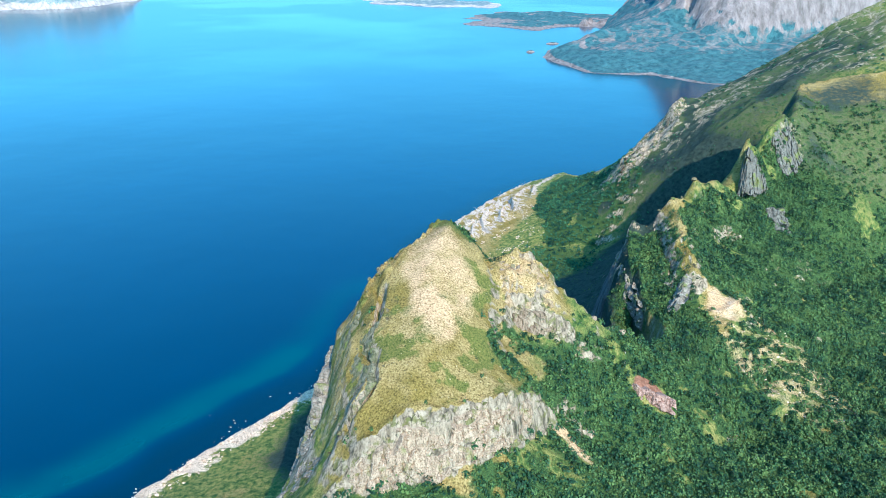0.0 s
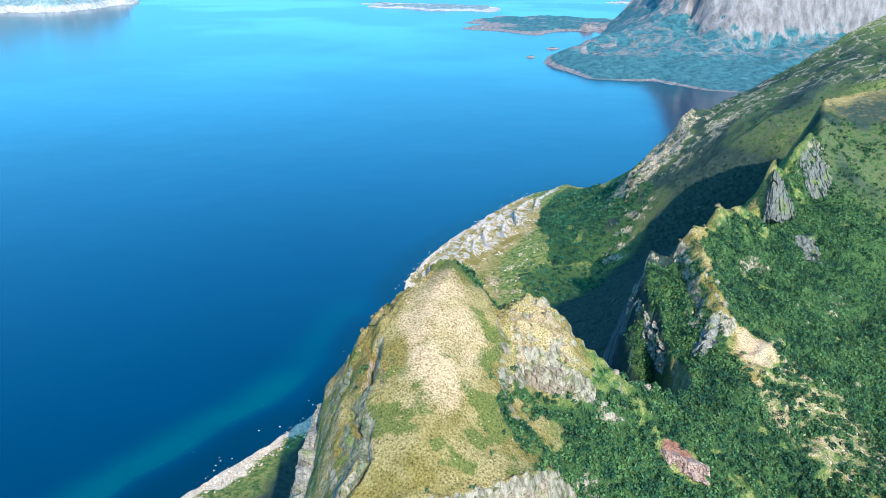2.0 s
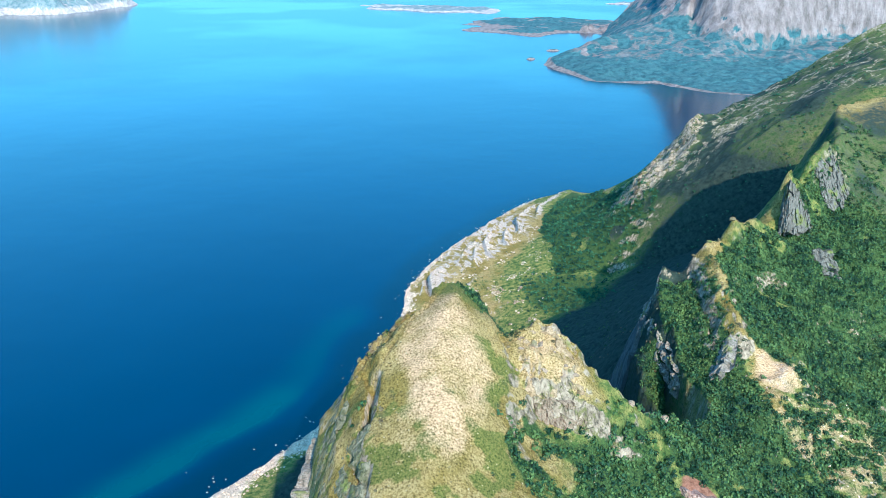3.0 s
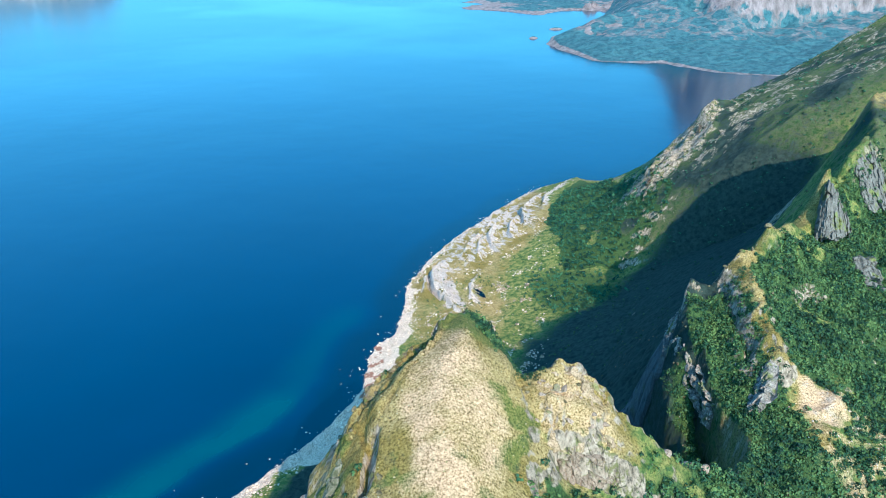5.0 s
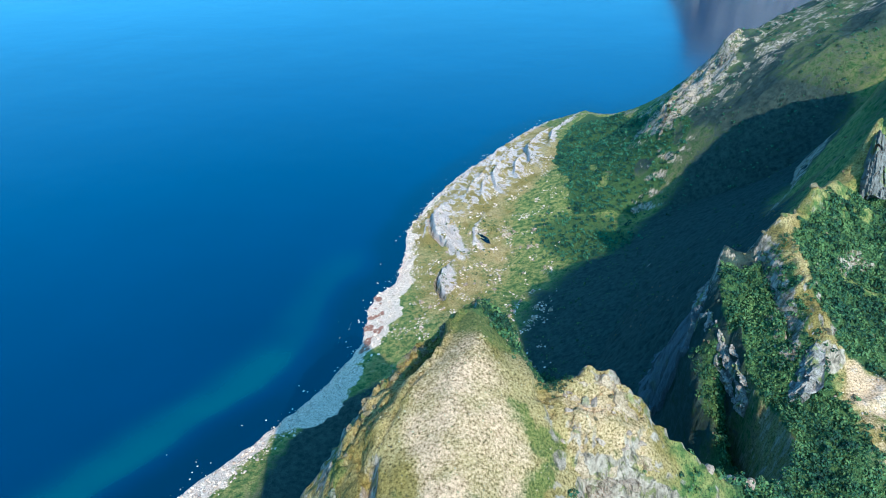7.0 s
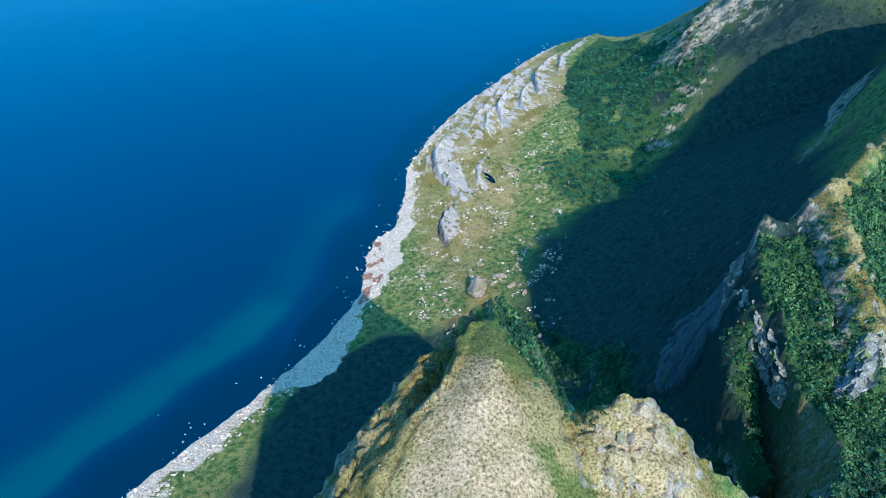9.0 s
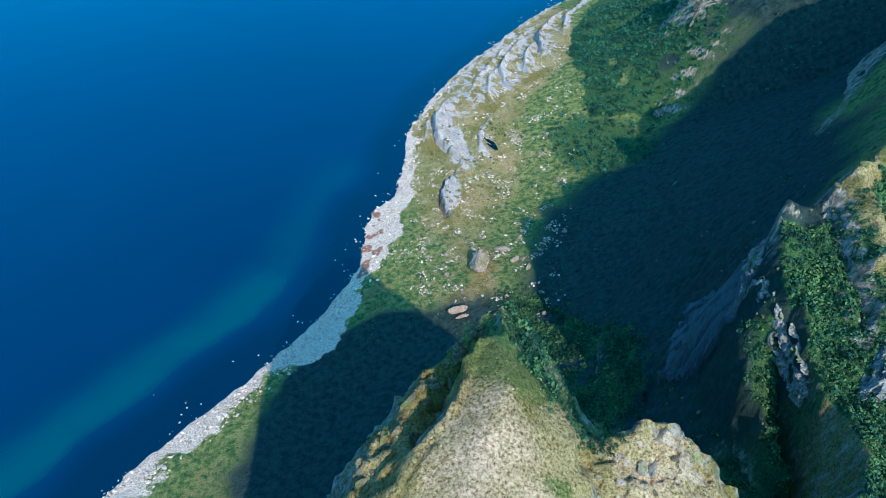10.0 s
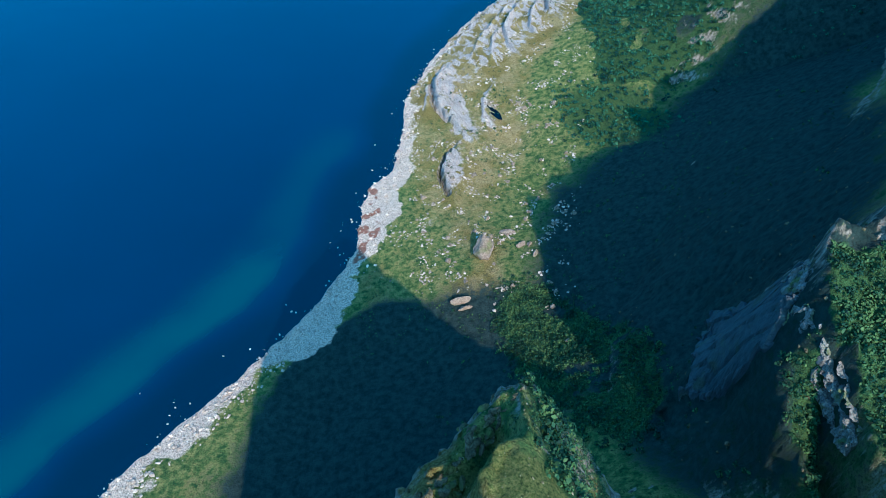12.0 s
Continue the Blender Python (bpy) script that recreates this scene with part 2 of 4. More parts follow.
# rock slabs that dip inland: (scarp line, rise, run), the slab lies to the line's right
SCARPS = [
    ([(13, 592), (2, 611), (-7, 631), (-14, 649), (-13, 672), (0, 697)], 5.5, 20),
    ([(-3, 540), (-6, 548), (-9, 567), (-6, 582), (4, 598)], 4.5, 12),
    ([(52, 690), (45, 706), (42, 735), (56, 770), (72, 796)], 4.5, 8),
    ([(88, 728), (80, 748), (82, 795), (100, 830), (124, 858)], 5.0, 8),
    ([(68, 708), (63, 726), (66, 752), (80, 784)], 4.0, 7),
    ([(104, 790), (112, 825), (140, 866), (152, 890)], 4.0, 8),
    ([(-10, 712), (20, 762), (60, 820), (100, 874), (140, 912)], 4.0, 8),
    ([(-22, 636), (-20, 668), (-6, 700)], 3.0, 6),
    ([(14, 700), (24, 732), (46, 772), (80, 824)], 3.5, 7),
    ([(30, 690), (32, 720), (50, 756)], 3.0, 6),
    ([(28, 604), (20, 622), (22, 645), (30, 662)], 2.5, 6),
]
CRACKS = [
    ([(-21.5, 224), (-22.5, 212), (-26, 204), (-22.5, 196), (-21.5, 184.5), (-24, 180), (-29, 176.5)], 5.0, 1.2),
    ([(-29, 232), (-23, 241), (-17.5, 246)], 1.6, 0.7),
    ([(-25, 230), (-22.5, 221), (-23, 213)], 2.0, 0.7),
    ([(-20, 227), (-16, 236), (-11, 243)], 0.9, 0.6),
    ([(24, 231), (24.5, 237)], 2.0, 0.7),
    ([(114, 347), (113, 330), (112, 310)], 4.0, 1.5),
    ([(-4, 624), (-14, 645), (-15, 660), (-14.5, 676), (-7, 690)], 7.0, 1.9),
    ([(-5, 543), (-10, 560), (-10, 570), (-7.5, 582), (-1, 592)], 7.0, 1.6),
    ([(44, 712), (41, 735), (48, 756)], 2.5, 1.5),
    ([(78, 752), (80, 795)], 2.5, 1.6),
    ([(-22, 640), (-20, 668), (-8, 700)], 2.0, 1.5),
]
PINNACLES = [(123.5, 355, 1.5, 3), (137, 364, 1.5, 4), (-14, 260, 1.5, 3)]


def scarp(x, y, line, rise, run):
    """A slab's edge: steep on one side of a line, sinking away on the other."""
    best, side = np.full(np.shape(x), 1e9), np.zeros(np.shape(x))
    total = sum(math.hypot(b[0] - a[0], b[1] - a[1]) for a, b in zip(line, line[1:]))
    along, gone = np.zeros(np.shape(x)), 0.0
    for a, b in zip(line, line[1:]):
        dx, dy = b[0] - a[0], b[1] - a[1]
        size = math.hypot(dx, dy)
        raw = ((x - a[0]) * dx + (y - a[1]) * dy) / size ** 2
        t = np.clip(raw, 0, 1)
        d = np.hypot(x - a[0] - t * dx, y - a[1] - t * dy)
        nearer = d < best
        side = np.where(nearer, np.sign((x - a[0]) * dy - (y - a[1]) * dx), side)
        along = np.where(nearer, (gone + t * size) / total, along)
        best = np.where(nearer, d, best)
        gone += size
    body = np.where(side > 0, np.exp(-best / run), np.exp(-best / 0.9))
    body = body + np.where(side > 0, 0.10 * np.sin(best * 1.7) * np.exp(-best / run), 0)
    return rise * body * np.sin(np.pi * np.clip(0.06 + 0.88 * along, 0, 1)) ** 0.6


def land_height(x, y):
    """The ground's height and steepness, with its crags and hummocks."""
    wx = x + 2.2 * fbm(x, y, 0 * x, 16, 3)
    wy = y + 2.2 * fbm(x + 50, y, 0 * x + 3, 16, 3)
    strand_d = 1 - step(distance_to(SHORE, x, y), 14, 30)
    wx = wx + strand_d * 5.0 * fbm(x, y, 0 * x + 81, 13, 4)
    wy = wy + strand_d * 5.0 * fbm(x, y, 0 * x + 85, 13, 4)
    h = base_height(wx, wy)
    e = 2.5
    gx = (base_height(wx + e, wy) - base_height(wx - e, wy)) / (2 * e)
    gy = (base_height(wx, wy + e) - base_height(wx, wy - e)) / (2 * e)
    steep = np.hypot(gx, gy)
    ribs = blob(x, y, 84, 345, 26, 62, 8)
    rough = step(steep, 0.7, 1.8) * (1 - 0.75 * ribs)
    land = step(h, 0.2, 6)
    strata = 0.65 + 0.7 * fbm(x + 0.4 * y, y * 0.35, 0 * x + 91, 6, 4, True)
    for line, rise, run in SCARPS:
        h = h + scarp(wx, wy, line, rise, run) * strata
    for line, depth, width in CRACKS:
        h = h - depth * np.exp(-(distance_to(line, wx, wy) / width) ** 2)
    for px, py, rise, run in PINNACLES:
        r = np.hypot(wx - px, wy - py) / run
        h = h + rise * step(1.15 - r - 0.5 * fbm(x, y, 0 * x, 4, 3), 0.0, 0.9)
    own, joint = cells(wx / 4.5, wy / 3.6, 17)
    broken = blob(x, y, 31, 240, 17, 12) + 1.5 * blob(x, y, -19, 252, 8, 44, -24) + 0.5 * blob(x, y, 108, 345, 9, 14) + 0.8 * blob(x, y, 4, 288, 10, 10)
    h = h + (2.0 + 1.5 * step(x, 160, 200)) * np.exp(-(distance_to(line_2d("spire_rim"), x, y) / 7) ** 2) * fbm(x, y, 0 * x + 9, 9, 4, True)
    h = h + broken * (1.8 * (own - 0.5) - 0.9 * (1 - step(joint, 0, 0.12)))
    tuft = land * (1 - rough) * 0.22
    h = h + tuft * fbm(x, y, 0 * x + 1, 2.6, 2, True)
    h = h + land * (0.35 + 2.6 * rough) * fbm(x, y, h, 13, 5, True) * 0.8
    h = h + land * 1.2 * fbm(x, y, 0 * x + 4, 34, 4)
    vale = blob(x, y, 175, 300, 120, 110, 30) * step(x - 0.2 * y, 20, 50)
    h = h + 5.0 * vale * (fbm(0.55 * x + 0.35 * y, 0.9 * y - 0.6 * x, 0 * x + 57, 26, 3, True) - 0.3)
    h = h + 4.5 * ribs * fbm(x * 0.22 + 0.25 * y, y, 0 * x + 27, 26, 3, True)
    h = h + land * step(x + 0.3 * y, 350, 420) * (1 - step(y, 760, 840)) * step(y, 560, 640) * 5.0 * fbm(x, y, 0 * x + 14, 34, 5, True)
    h = h + 9.0 * blob(x, y, 208, 700, 46, 26, 30) * (fbm(x, y, 0 * x + 24, 20, 5, True) - 0.3)
    h = h + land * (0.12 + 0.8 * rough) * fbm(x, y, h * 0.3, 3.4, 3, True)
    return h, steep


# ---- materials ----
def material(name):
    m = bpy.data.materials.new(name)
    m.use_nodes = True
    return m, m.node_tree, m.node_tree.nodes["Principled BSDF"]


def node(tree, kind, **values):
    n = tree.nodes.new(kind)
    for key, value in values.items():
        n.inputs[key.replace("_", " ")].default_value = value
    return n


def noise_at(tree, vector, scale, detail=4.0, rough=0.6):
    n = node(tree, "ShaderNodeTexNoise", Scale=scale, Detail=detail, Roughness=rough)
    tree.links.new(vector, n.inputs["Vector"])
    return n.outputs["Fac"]


def ramp(tree, fac, *stops):
    n = tree.nodes.new("ShaderNodeValToRGB")
    el = n.color_ramp.elements
    while len(el) < len(stops):
        el.new(0.5)
    for s, (p, c) in zip(el, stops):
        s.position = p
        s.color = (*c, 1) if len(c) == 3 else c
    tree.links.new(fac, n.inputs["Fac"])
    return n.outputs["Color"]


def mix(tree, fac, a, b, kind="MIX"):
    n = tree.nodes.new("ShaderNodeMix")
    n.data_type, n.blend_type = "RGBA", kind
    for key, value in ((0, fac), (6, a), (7, b)):
        if isinstance(value, (int, float)):
            n.inputs[key].default_value = value
        elif isinstance(value, tuple):
            n.inputs[key].default_value = (*value, 1)
        else:
            tree.links.new(value, n.inputs[key])
    return n.outputs[2]


def sharpen(tree, value, grain, lo=0.35, hi=0.65):
    """A cover mask broken up by a grain."""
    a = tree.nodes.new("ShaderNodeMath")
    a.operation = "ADD"
    tree.links.new(value, a.inputs[0])
    tree.links.new(grain, a.inputs[1])
    r = tree.nodes.new("ShaderNodeMapRange")
    r.inputs["From Min"].default_value, r.inputs["From Max"].default_value = lo + 0.5, hi + 0.5
    tree.links.new(a.outputs[0], r.inputs["Value"])
    return r.outputs["Result"]


def bump(tree, height, strength, distance, bsdf, before=None):
    n = node(tree, "ShaderNodeBump", Strength=strength, Distance=distance)
    tree.links.new(height, n.inputs["Height"])
    if before:
        tree.links.new(before, n.inputs["Normal"])
    tree.links.new(n.outputs["Normal"], bsdf.inputs["Normal"])
    return n.outputs["Normal"]


def ground_material():
    m, tree, bsdf = material("mountain_ground")
    pos = tree.nodes.new("ShaderNodeNewGeometry").outputs["Position"]
    masks = []
    for name in ("cover_a", "cover_b", "cover_c"):
        at = tree.nodes.new("ShaderNodeAttribute")
        at.attribute_name = name
        sp = tree.nodes.new("ShaderNodeSeparateColor")
        tree.links.new(at.outputs["Color"], sp.inputs["Color"])
        masks += list(sp.outputs)[:3]
    rock, dry, beach, wood, scree, red, slab, lush, heath_shade = masks
    big, mid, fine = noise_at(tree, pos, 0.05, 6, 0.65), noise_at(tree, pos, 0.3, 6, 0.65), noise_at(tree, pos, 1.6, 6, 0.75)
    speck = noise_at(tree, pos, 1.1, 2, 0.5)
    tall = node(tree, "ShaderNodeVectorMath")
    tall.operation = "MULTIPLY"
    tree.links.new(pos, tall.inputs[0])
    tall.inputs[1].default_value = (1.0, 1.0, 0.16)
    streak = noise_at(tree, tall.outputs[0], 0.55, 6, 0.7)
    green = ramp(tree, mid, (0.34, (0.032, 0.085, 0.024)), (0.46, (0.120, 0.165, 0.042)), (0.60, (0.30, 0.275, 0.085)))
    green = mix(tree, ramp(tree, fine, (0.40, (0.9, 0.9, 0.9)), (0.48, (0, 0, 0))), green, (0.030, 0.052, 0.014))
    tan = ramp(tree, fine, (0.38, (0.09, 0.065, 0.02)), (0.47, (0.32, 0.23, 0.085)), (0.62, (0.53, 0.395, 0.185)))
    ochre = ramp(tree, fine, (0.36, (0.055, 0.045, 0.010)), (0.48, (0.185, 0.135, 0.028)), (0.62, (0.33, 0.24, 0.065)))
    straw = mix(tree, ramp(tree, big, (0.45, (0, 0, 0)), (0.58, (0.85, 0.85, 0.85))), tan, ochre)
    moss = ramp(tree, fine, (0.36, (0.035, 0.055, 0.012)), (0.46, (0.12, 0.135, 0.03)), (0.6, (0.24, 0.215, 0.06)))
    straw = mix(tree, sharpen(tree, lush, mid, 0.30, 0.62), straw, moss)
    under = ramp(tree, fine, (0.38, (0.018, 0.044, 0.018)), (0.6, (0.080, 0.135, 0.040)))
    # bluish dark scrub tone, also painted in as shade where shadows fall
    shaded_heath = ramp(tree, mid, (0.35, (0.014, 0.028, 0.025)), (0.62, (0.044, 0.064, 0.053)))
    joint = node(tree, "ShaderNodeTexVoronoi", Scale=0.34, Randomness=1.0)
    joint.feature = "DISTANCE_TO_EDGE"
    shift = node(tree, "ShaderNodeVectorMath")
    tree.links.new(tall.outputs[0], shift.inputs[0])
    wobble = node(tree, "ShaderNodeTexNoise", Scale=0.5, Detail=3.0)
    tree.links.new(pos, wobble.inputs["Vector"])
    tree.links.new(wobble.outputs["Color"], shift.inputs[1])
    tree.links.new(shift.outputs[0], joint.inputs["Vector"])
    lines = ramp(tree, joint.outputs["Distance"], (0.01, (0.8, 0.8, 0.8)), (0.05, (0, 0, 0)))
    lines = mix(tree, 1.0, lines, ramp(tree, mid, (0.42, (0, 0, 0)), (0.56, (1, 1, 1))), "MULTIPLY")
    stone = ramp(tree, streak, (0.36, (0.09, 0.075, 0.058)), (0.46, (0.28, 0.222, 0.165)), (0.60, (0.48, 0.385, 0.30)))
    stone = mix(tree, ramp(tree, fine, (0.36, (0.6, 0.6, 0.6)), (0.46, (0, 0, 0))), stone, (0.09, 0.078, 0.06))
    stone = mix(tree, ramp(tree, mid, (0.52, (0, 0, 0)), (0.60, (0.8, 0.8, 0.8))), stone, (0.14, 0.145, 0.04))
    stone = mix(tree, lines, stone, (0.035, 0.03, 0.028))
    rubble = ramp(tree, fine, (0.37, (0.15, 0.09, 0.042)), (0.46, (0.50, 0.325, 0.185)), (0.61, (0.79, 0.54, 0.335)))
    brick = ramp(tree, streak, (0.3, (0.16, 0.065, 0.04)), (0.7, (0.44, 0.22, 0.15)))
    pale = ramp(tree, fine, (0.38, (0.13, 0.10, 0.085)), (0.47, (0.46, 0.37, 0.315)), (0.62, (0.74, 0.61, 0.53)))
    pebble = ramp(tree, fine, (0.38, (0.07, 0.05, 0.038)), (0.46, (0.55, 0.41, 0.305)), (0.59, (0.95, 0.75, 0.59)))
    pebble = mix(tree, ramp(tree, mid, (0.54, (0, 0, 0)), (0.64, (0.4, 0.4, 0.4))), pebble, ramp(tree, fine, (0.4, (0.10, 0.09, 0.05)), (0.6, (0.40, 0.31, 0.25))))
    col = mix(tree, sharpen(tree, dry, mid, 0.25, 0.7), green, straw)
    col = mix(tree, sharpen(tree, heath_shade, mid, 0.25, 0.7), col, shaded_heath)
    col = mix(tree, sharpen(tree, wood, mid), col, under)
    col = mix(tree, sharpen(tree, scree, fine, 0.30, 0.85), col, rubble)
    col = mix(tree, sharpen(tree, rock, streak), col, stone)
    col = mix(tree, sharpen(tree, slab, mid), col, pale)
    col = mix(tree, sharpen(tree, beach, fine), col, pebble)
    col = mix(tree, sharpen(tree, red, fine), col, brick)
    tree.links.new(col, bsdf.inputs["Base Color"])
    bsdf.inputs["Roughness"].default_value = 0.9
    bsdf.inputs["Specular IOR Level"].default_value = 0.15
    n = bump(tree, streak, 0.8, 1.6, bsdf)
    n = bump(tree, fine, 0.9, 0.7, bsdf, n)
    bump(tree, speck, 0.5, 0.6, bsdf, n)
    return m


def water_material(name, deep_a, deep_b, shoal, ior):
    m, tree, bsdf = material(name)
    pos = tree.nodes.new("ShaderNodeNewGeometry").outputs["Position"]
    at = tree.nodes.new("ShaderNodeAttribute")
    at.attribute_name = "shallow"
    deep = ramp(tree, noise_at(tree, pos, 0.004, 4), (0.35, deep_a), (0.65, deep_b))
    col = mix(tree, at.outputs["Fac"], deep, shoal)
    weed = tree.nodes.new("ShaderNodeAttribute")
    weed.attribute_name = "kelp"
    col = mix(tree, weed.outputs["Fac"], col, (0.001, 0.005, 0.014))
    tree.links.new(col, bsdf.inputs["Base Color"])
    gust = ramp(tree, noise_at(tree, pos, 0.0011, 3, 0.5), (0.42, (0.12, 0.12, 0.12)), (0.52, (0.18, 0.18, 0.18)))
    tree.links.new(gust, bsdf.inputs["Roughness"])
    bsdf.inputs["IOR"].default_value = ior
    bsdf.inputs["Specular Tint"].default_value = (0.2, 0.95, 0.95, 1.0)
    wind = noise_at(tree, pos, 0.0035, 5)
    n = bump(tree, noise_at(tree, pos, 0.25, 3), 0.06, 0.5, bsdf)
    bump(tree, wind, 0.05, 20.0, bsdf, n)
    return m


GROUND = ground_material()
WATER = water_material("sea_water", (0.001, 0.012, 0.042), (0.001, 0.016, 0.054), (0.003, 0.046, 0.060), 1.85)
TARN = water_material("tarn_water", (0.002, 0.006, 0.012), (0.002, 0.008, 0.014), (0.002, 0.008, 0.014), 1.33)


def grid_mesh(name, px, py, pz, mat, attributes=()):
    rows, cols = px.shape
    idx = np.arange(rows * cols).reshape(rows, cols)
    faces = np.stack([idx[:-1, :-1], idx[:-1, 1:], idx[1:, 1:], idx[1:, :-1]], -1).reshape(-1, 4)
    me = bpy.data.meshes.new(name)
    me.vertices.add(rows * cols)
    me.vertices.foreach_set("co", np.stack([px, py, pz], -1).astype(np.float32).ravel())
    me.loops.add(faces.size)
    me.loops.foreach_set("vertex_index", faces.astype(np.int32).ravel())
    me.polygons.add(len(faces))
    me.polygons.foreach_set("loop_start", (np.arange(len(faces)) * 4).astype(np.int32))
    me.polygons.foreach_set("use_smooth", np.ones(len(faces), bool))
    me.update(calc_edges=True)
    for key, kind, values in attributes:
        at = me.attributes.new(key, kind, "POINT")
        if kind == "FLOAT_COLOR":
            flat = np.concatenate([values.reshape(-1, 3), np.ones((rows * cols, 1))], 1)
            at.data.foreach_set("color", flat.astype(np.float32).ravel())
        else:
            at.data.foreach_set("value", values.astype(np.float32).ravel())
    me.materials.append(mat)
    return new(name, me)


# ---- the mountain ----
NORTH_WOOD = [(106, 640), (103, 700), (108, 770), (135, 830), (165, 885), (188, 860), (180, 790), (182, 740), (190, 700), (194, 650), (178, 630), (152, 618), (128, 620), (112, 628)]


def woods_at(x, y, steep):
    """How densely bushes and birches grow."""
    n = fbm(x, y, 0 * x + 8, 22, 4)
    x, y = x + 7 * fbm(x, y, 0 * x + 41, 18, 3), y + 7 * fbm(x, y, 0 * x + 47, 18, 3)
    crest = np.interp(x, [p[0] for p in LINES["spire_rim"]], [p[1] for p in LINES["spire_rim"]])
    slope = step(x - 40 - 0.35 * (y - 215), 0, 22) * (1 - step(y - crest, -8, 0)) * step(x, 40, 60)
    near = blob(x, y, 32, 168, 24, 14) + blob(x, y, 62, 205, 42, 30) + blob(x, y, 0, 152, 60, 13) + blob(x, y, 24, 212, 6, 16, -10)
    flank = blob(x, y, 11, 272, 5, 20, 8)
    face = 0.5 * blob(x, y, 108, 316, 9, 20)
    basin = 1.3 * blob(x, y, 47, 398, 25, 64, 18)
    north = 1.1 * inside(NORTH_WOOD, x + 14 * fbm(x, y, 0 * x + 43, 40, 3), y + 14 * fbm(x, y, 0 * x + 45, 40, 3)) + 0.6 * blob(x, y, 105, 600, 34, 52, 30)
    glade = blob(x, y, 127, 690, 4, 9) + blob(x, y, 133, 663, 4.5, 9) + blob(x, y, 161, 651, 6.5, 10) + blob(x, y, 186, 655, 4, 14, -20)
    total = np.clip(slope + near + flank + face + basin + north - 1.6 * glade * (y > 560), 0, 1) * (1 - 0.8 * blob(x, y, 265, 455, 75, 62, 30))
    bare = blob(x, y, 132, 292, 11, 11) + blob(x, y, 150, 266, 29, 42, 30) * 0.6 * step(fbm(x, y, 0 * x + 71, 8, 4, True), 0.32, 0.54) + blob(x, y, 80, 222, 11, 6, -10)
    bare = bare + 1.2 * blob(x, y, 305, 514, 72, 36, 8) + blob(x, y, 44, 192, 11, 2.6, -34) + 0.75 * np.exp(-(distance_to(line_2d("spur"), x, y) / 4.5) ** 2) + 0.7 * np.exp(-(distance_to(line_2d("spire_rim")[:12], x, y - 3) / 5.0) ** 2)
    near_gap = (1 - step(x, 90, 120)) * (1 - step(y, 260, 280))
    thick = np.where(y < 460, step(n + 0.5 * fbm(x, y, 0 * x + 66, 7, 2), -0.46 + 0.08 * near_gap, -0.12 + 0.08 * near_gap), np.where(y > 560, step(n, -0.75, -0.35), step(n, -0.42, -0.05)))
    return np.clip(total * thick - bare, 0, 1) * (1 - step(steep, 2.1, 3.2)) * step(y, 108, 142)


gx, gy = np.meshgrid(spaced((-260, 6), (-180, 2.0), (-75, 0.8), (135, 1.6), (300, 4), (820, 5)),
                     spaced((-60, 8), (140, 0.75), (370, 1.05), (720, 1.7), (900, 4), (1180, 4)))
gz, steep = land_height(gx, gy)
e1, e0 = np.gradient(gz)
nx, ny = -e0 / np.gradient(gx, axis=1), -e1 / np.gradient(gy, axis=0)
slope = np.hypot(nx, ny)
shore_d = distance_to(SHORE, gx, gy)
ragged = fbm(gx, gy, gz, 9, 3)
vx = gx + 5 * fbm(gx, gy, 0 * gx + 31, 14, 4)
vy = gy + 5 * fbm(gx, gy, 0 * gx + 37, 14, 4)
slabs = sum(scarp(vx, vy, line, 1.0, run * 0.75) for line, rise, run in SCARPS)
slabs = slabs + 0.5 * blob(vx, vy, 48, 750, 44, 110, -35) * step(fbm(vx + 0.5 * vy, vy * 0.5, 0 * gx + 97, 9, 4, True), 0.34, 0.58) + 0.42 * blob(vx, vy, 132, 292, 9, 9) + 0.9 * blob(vx, vy, 0, 634, 9, 38, 12) + 0.9 * blob(vx, vy, -2, 570, 8, 19) + 0.6 * blob(vx, vy, -24, 512, 18, 3.5, 38) + 0.6 * blob(vx, vy, -37, 487, 8, 3, 35)
slabs = np.clip(1.25 * slabs * step(ragged, -0.5, 0.05) * (0.35 + 0.65 * step(fbm(vx + 0.4 * vy, vy * 0.35, 0 * gx + 93, 6, 4, True), 0.1, 0.35)), 0, 1) * np.maximum(step(gy, 500, 530), blob(gx, gy, 132, 292, 16, 16)) * 0.9
rim = np.exp(-(distance_to([(-28, 186), (-26, 205), (-24.5, 220), (-22, 234), (-18, 247), (-13, 260), (-5, 271), (2, 283)], vx, vy) / 4.5) ** 2)
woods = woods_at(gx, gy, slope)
outcrop = fbm(gx, gy, gz, 26, 5, True)
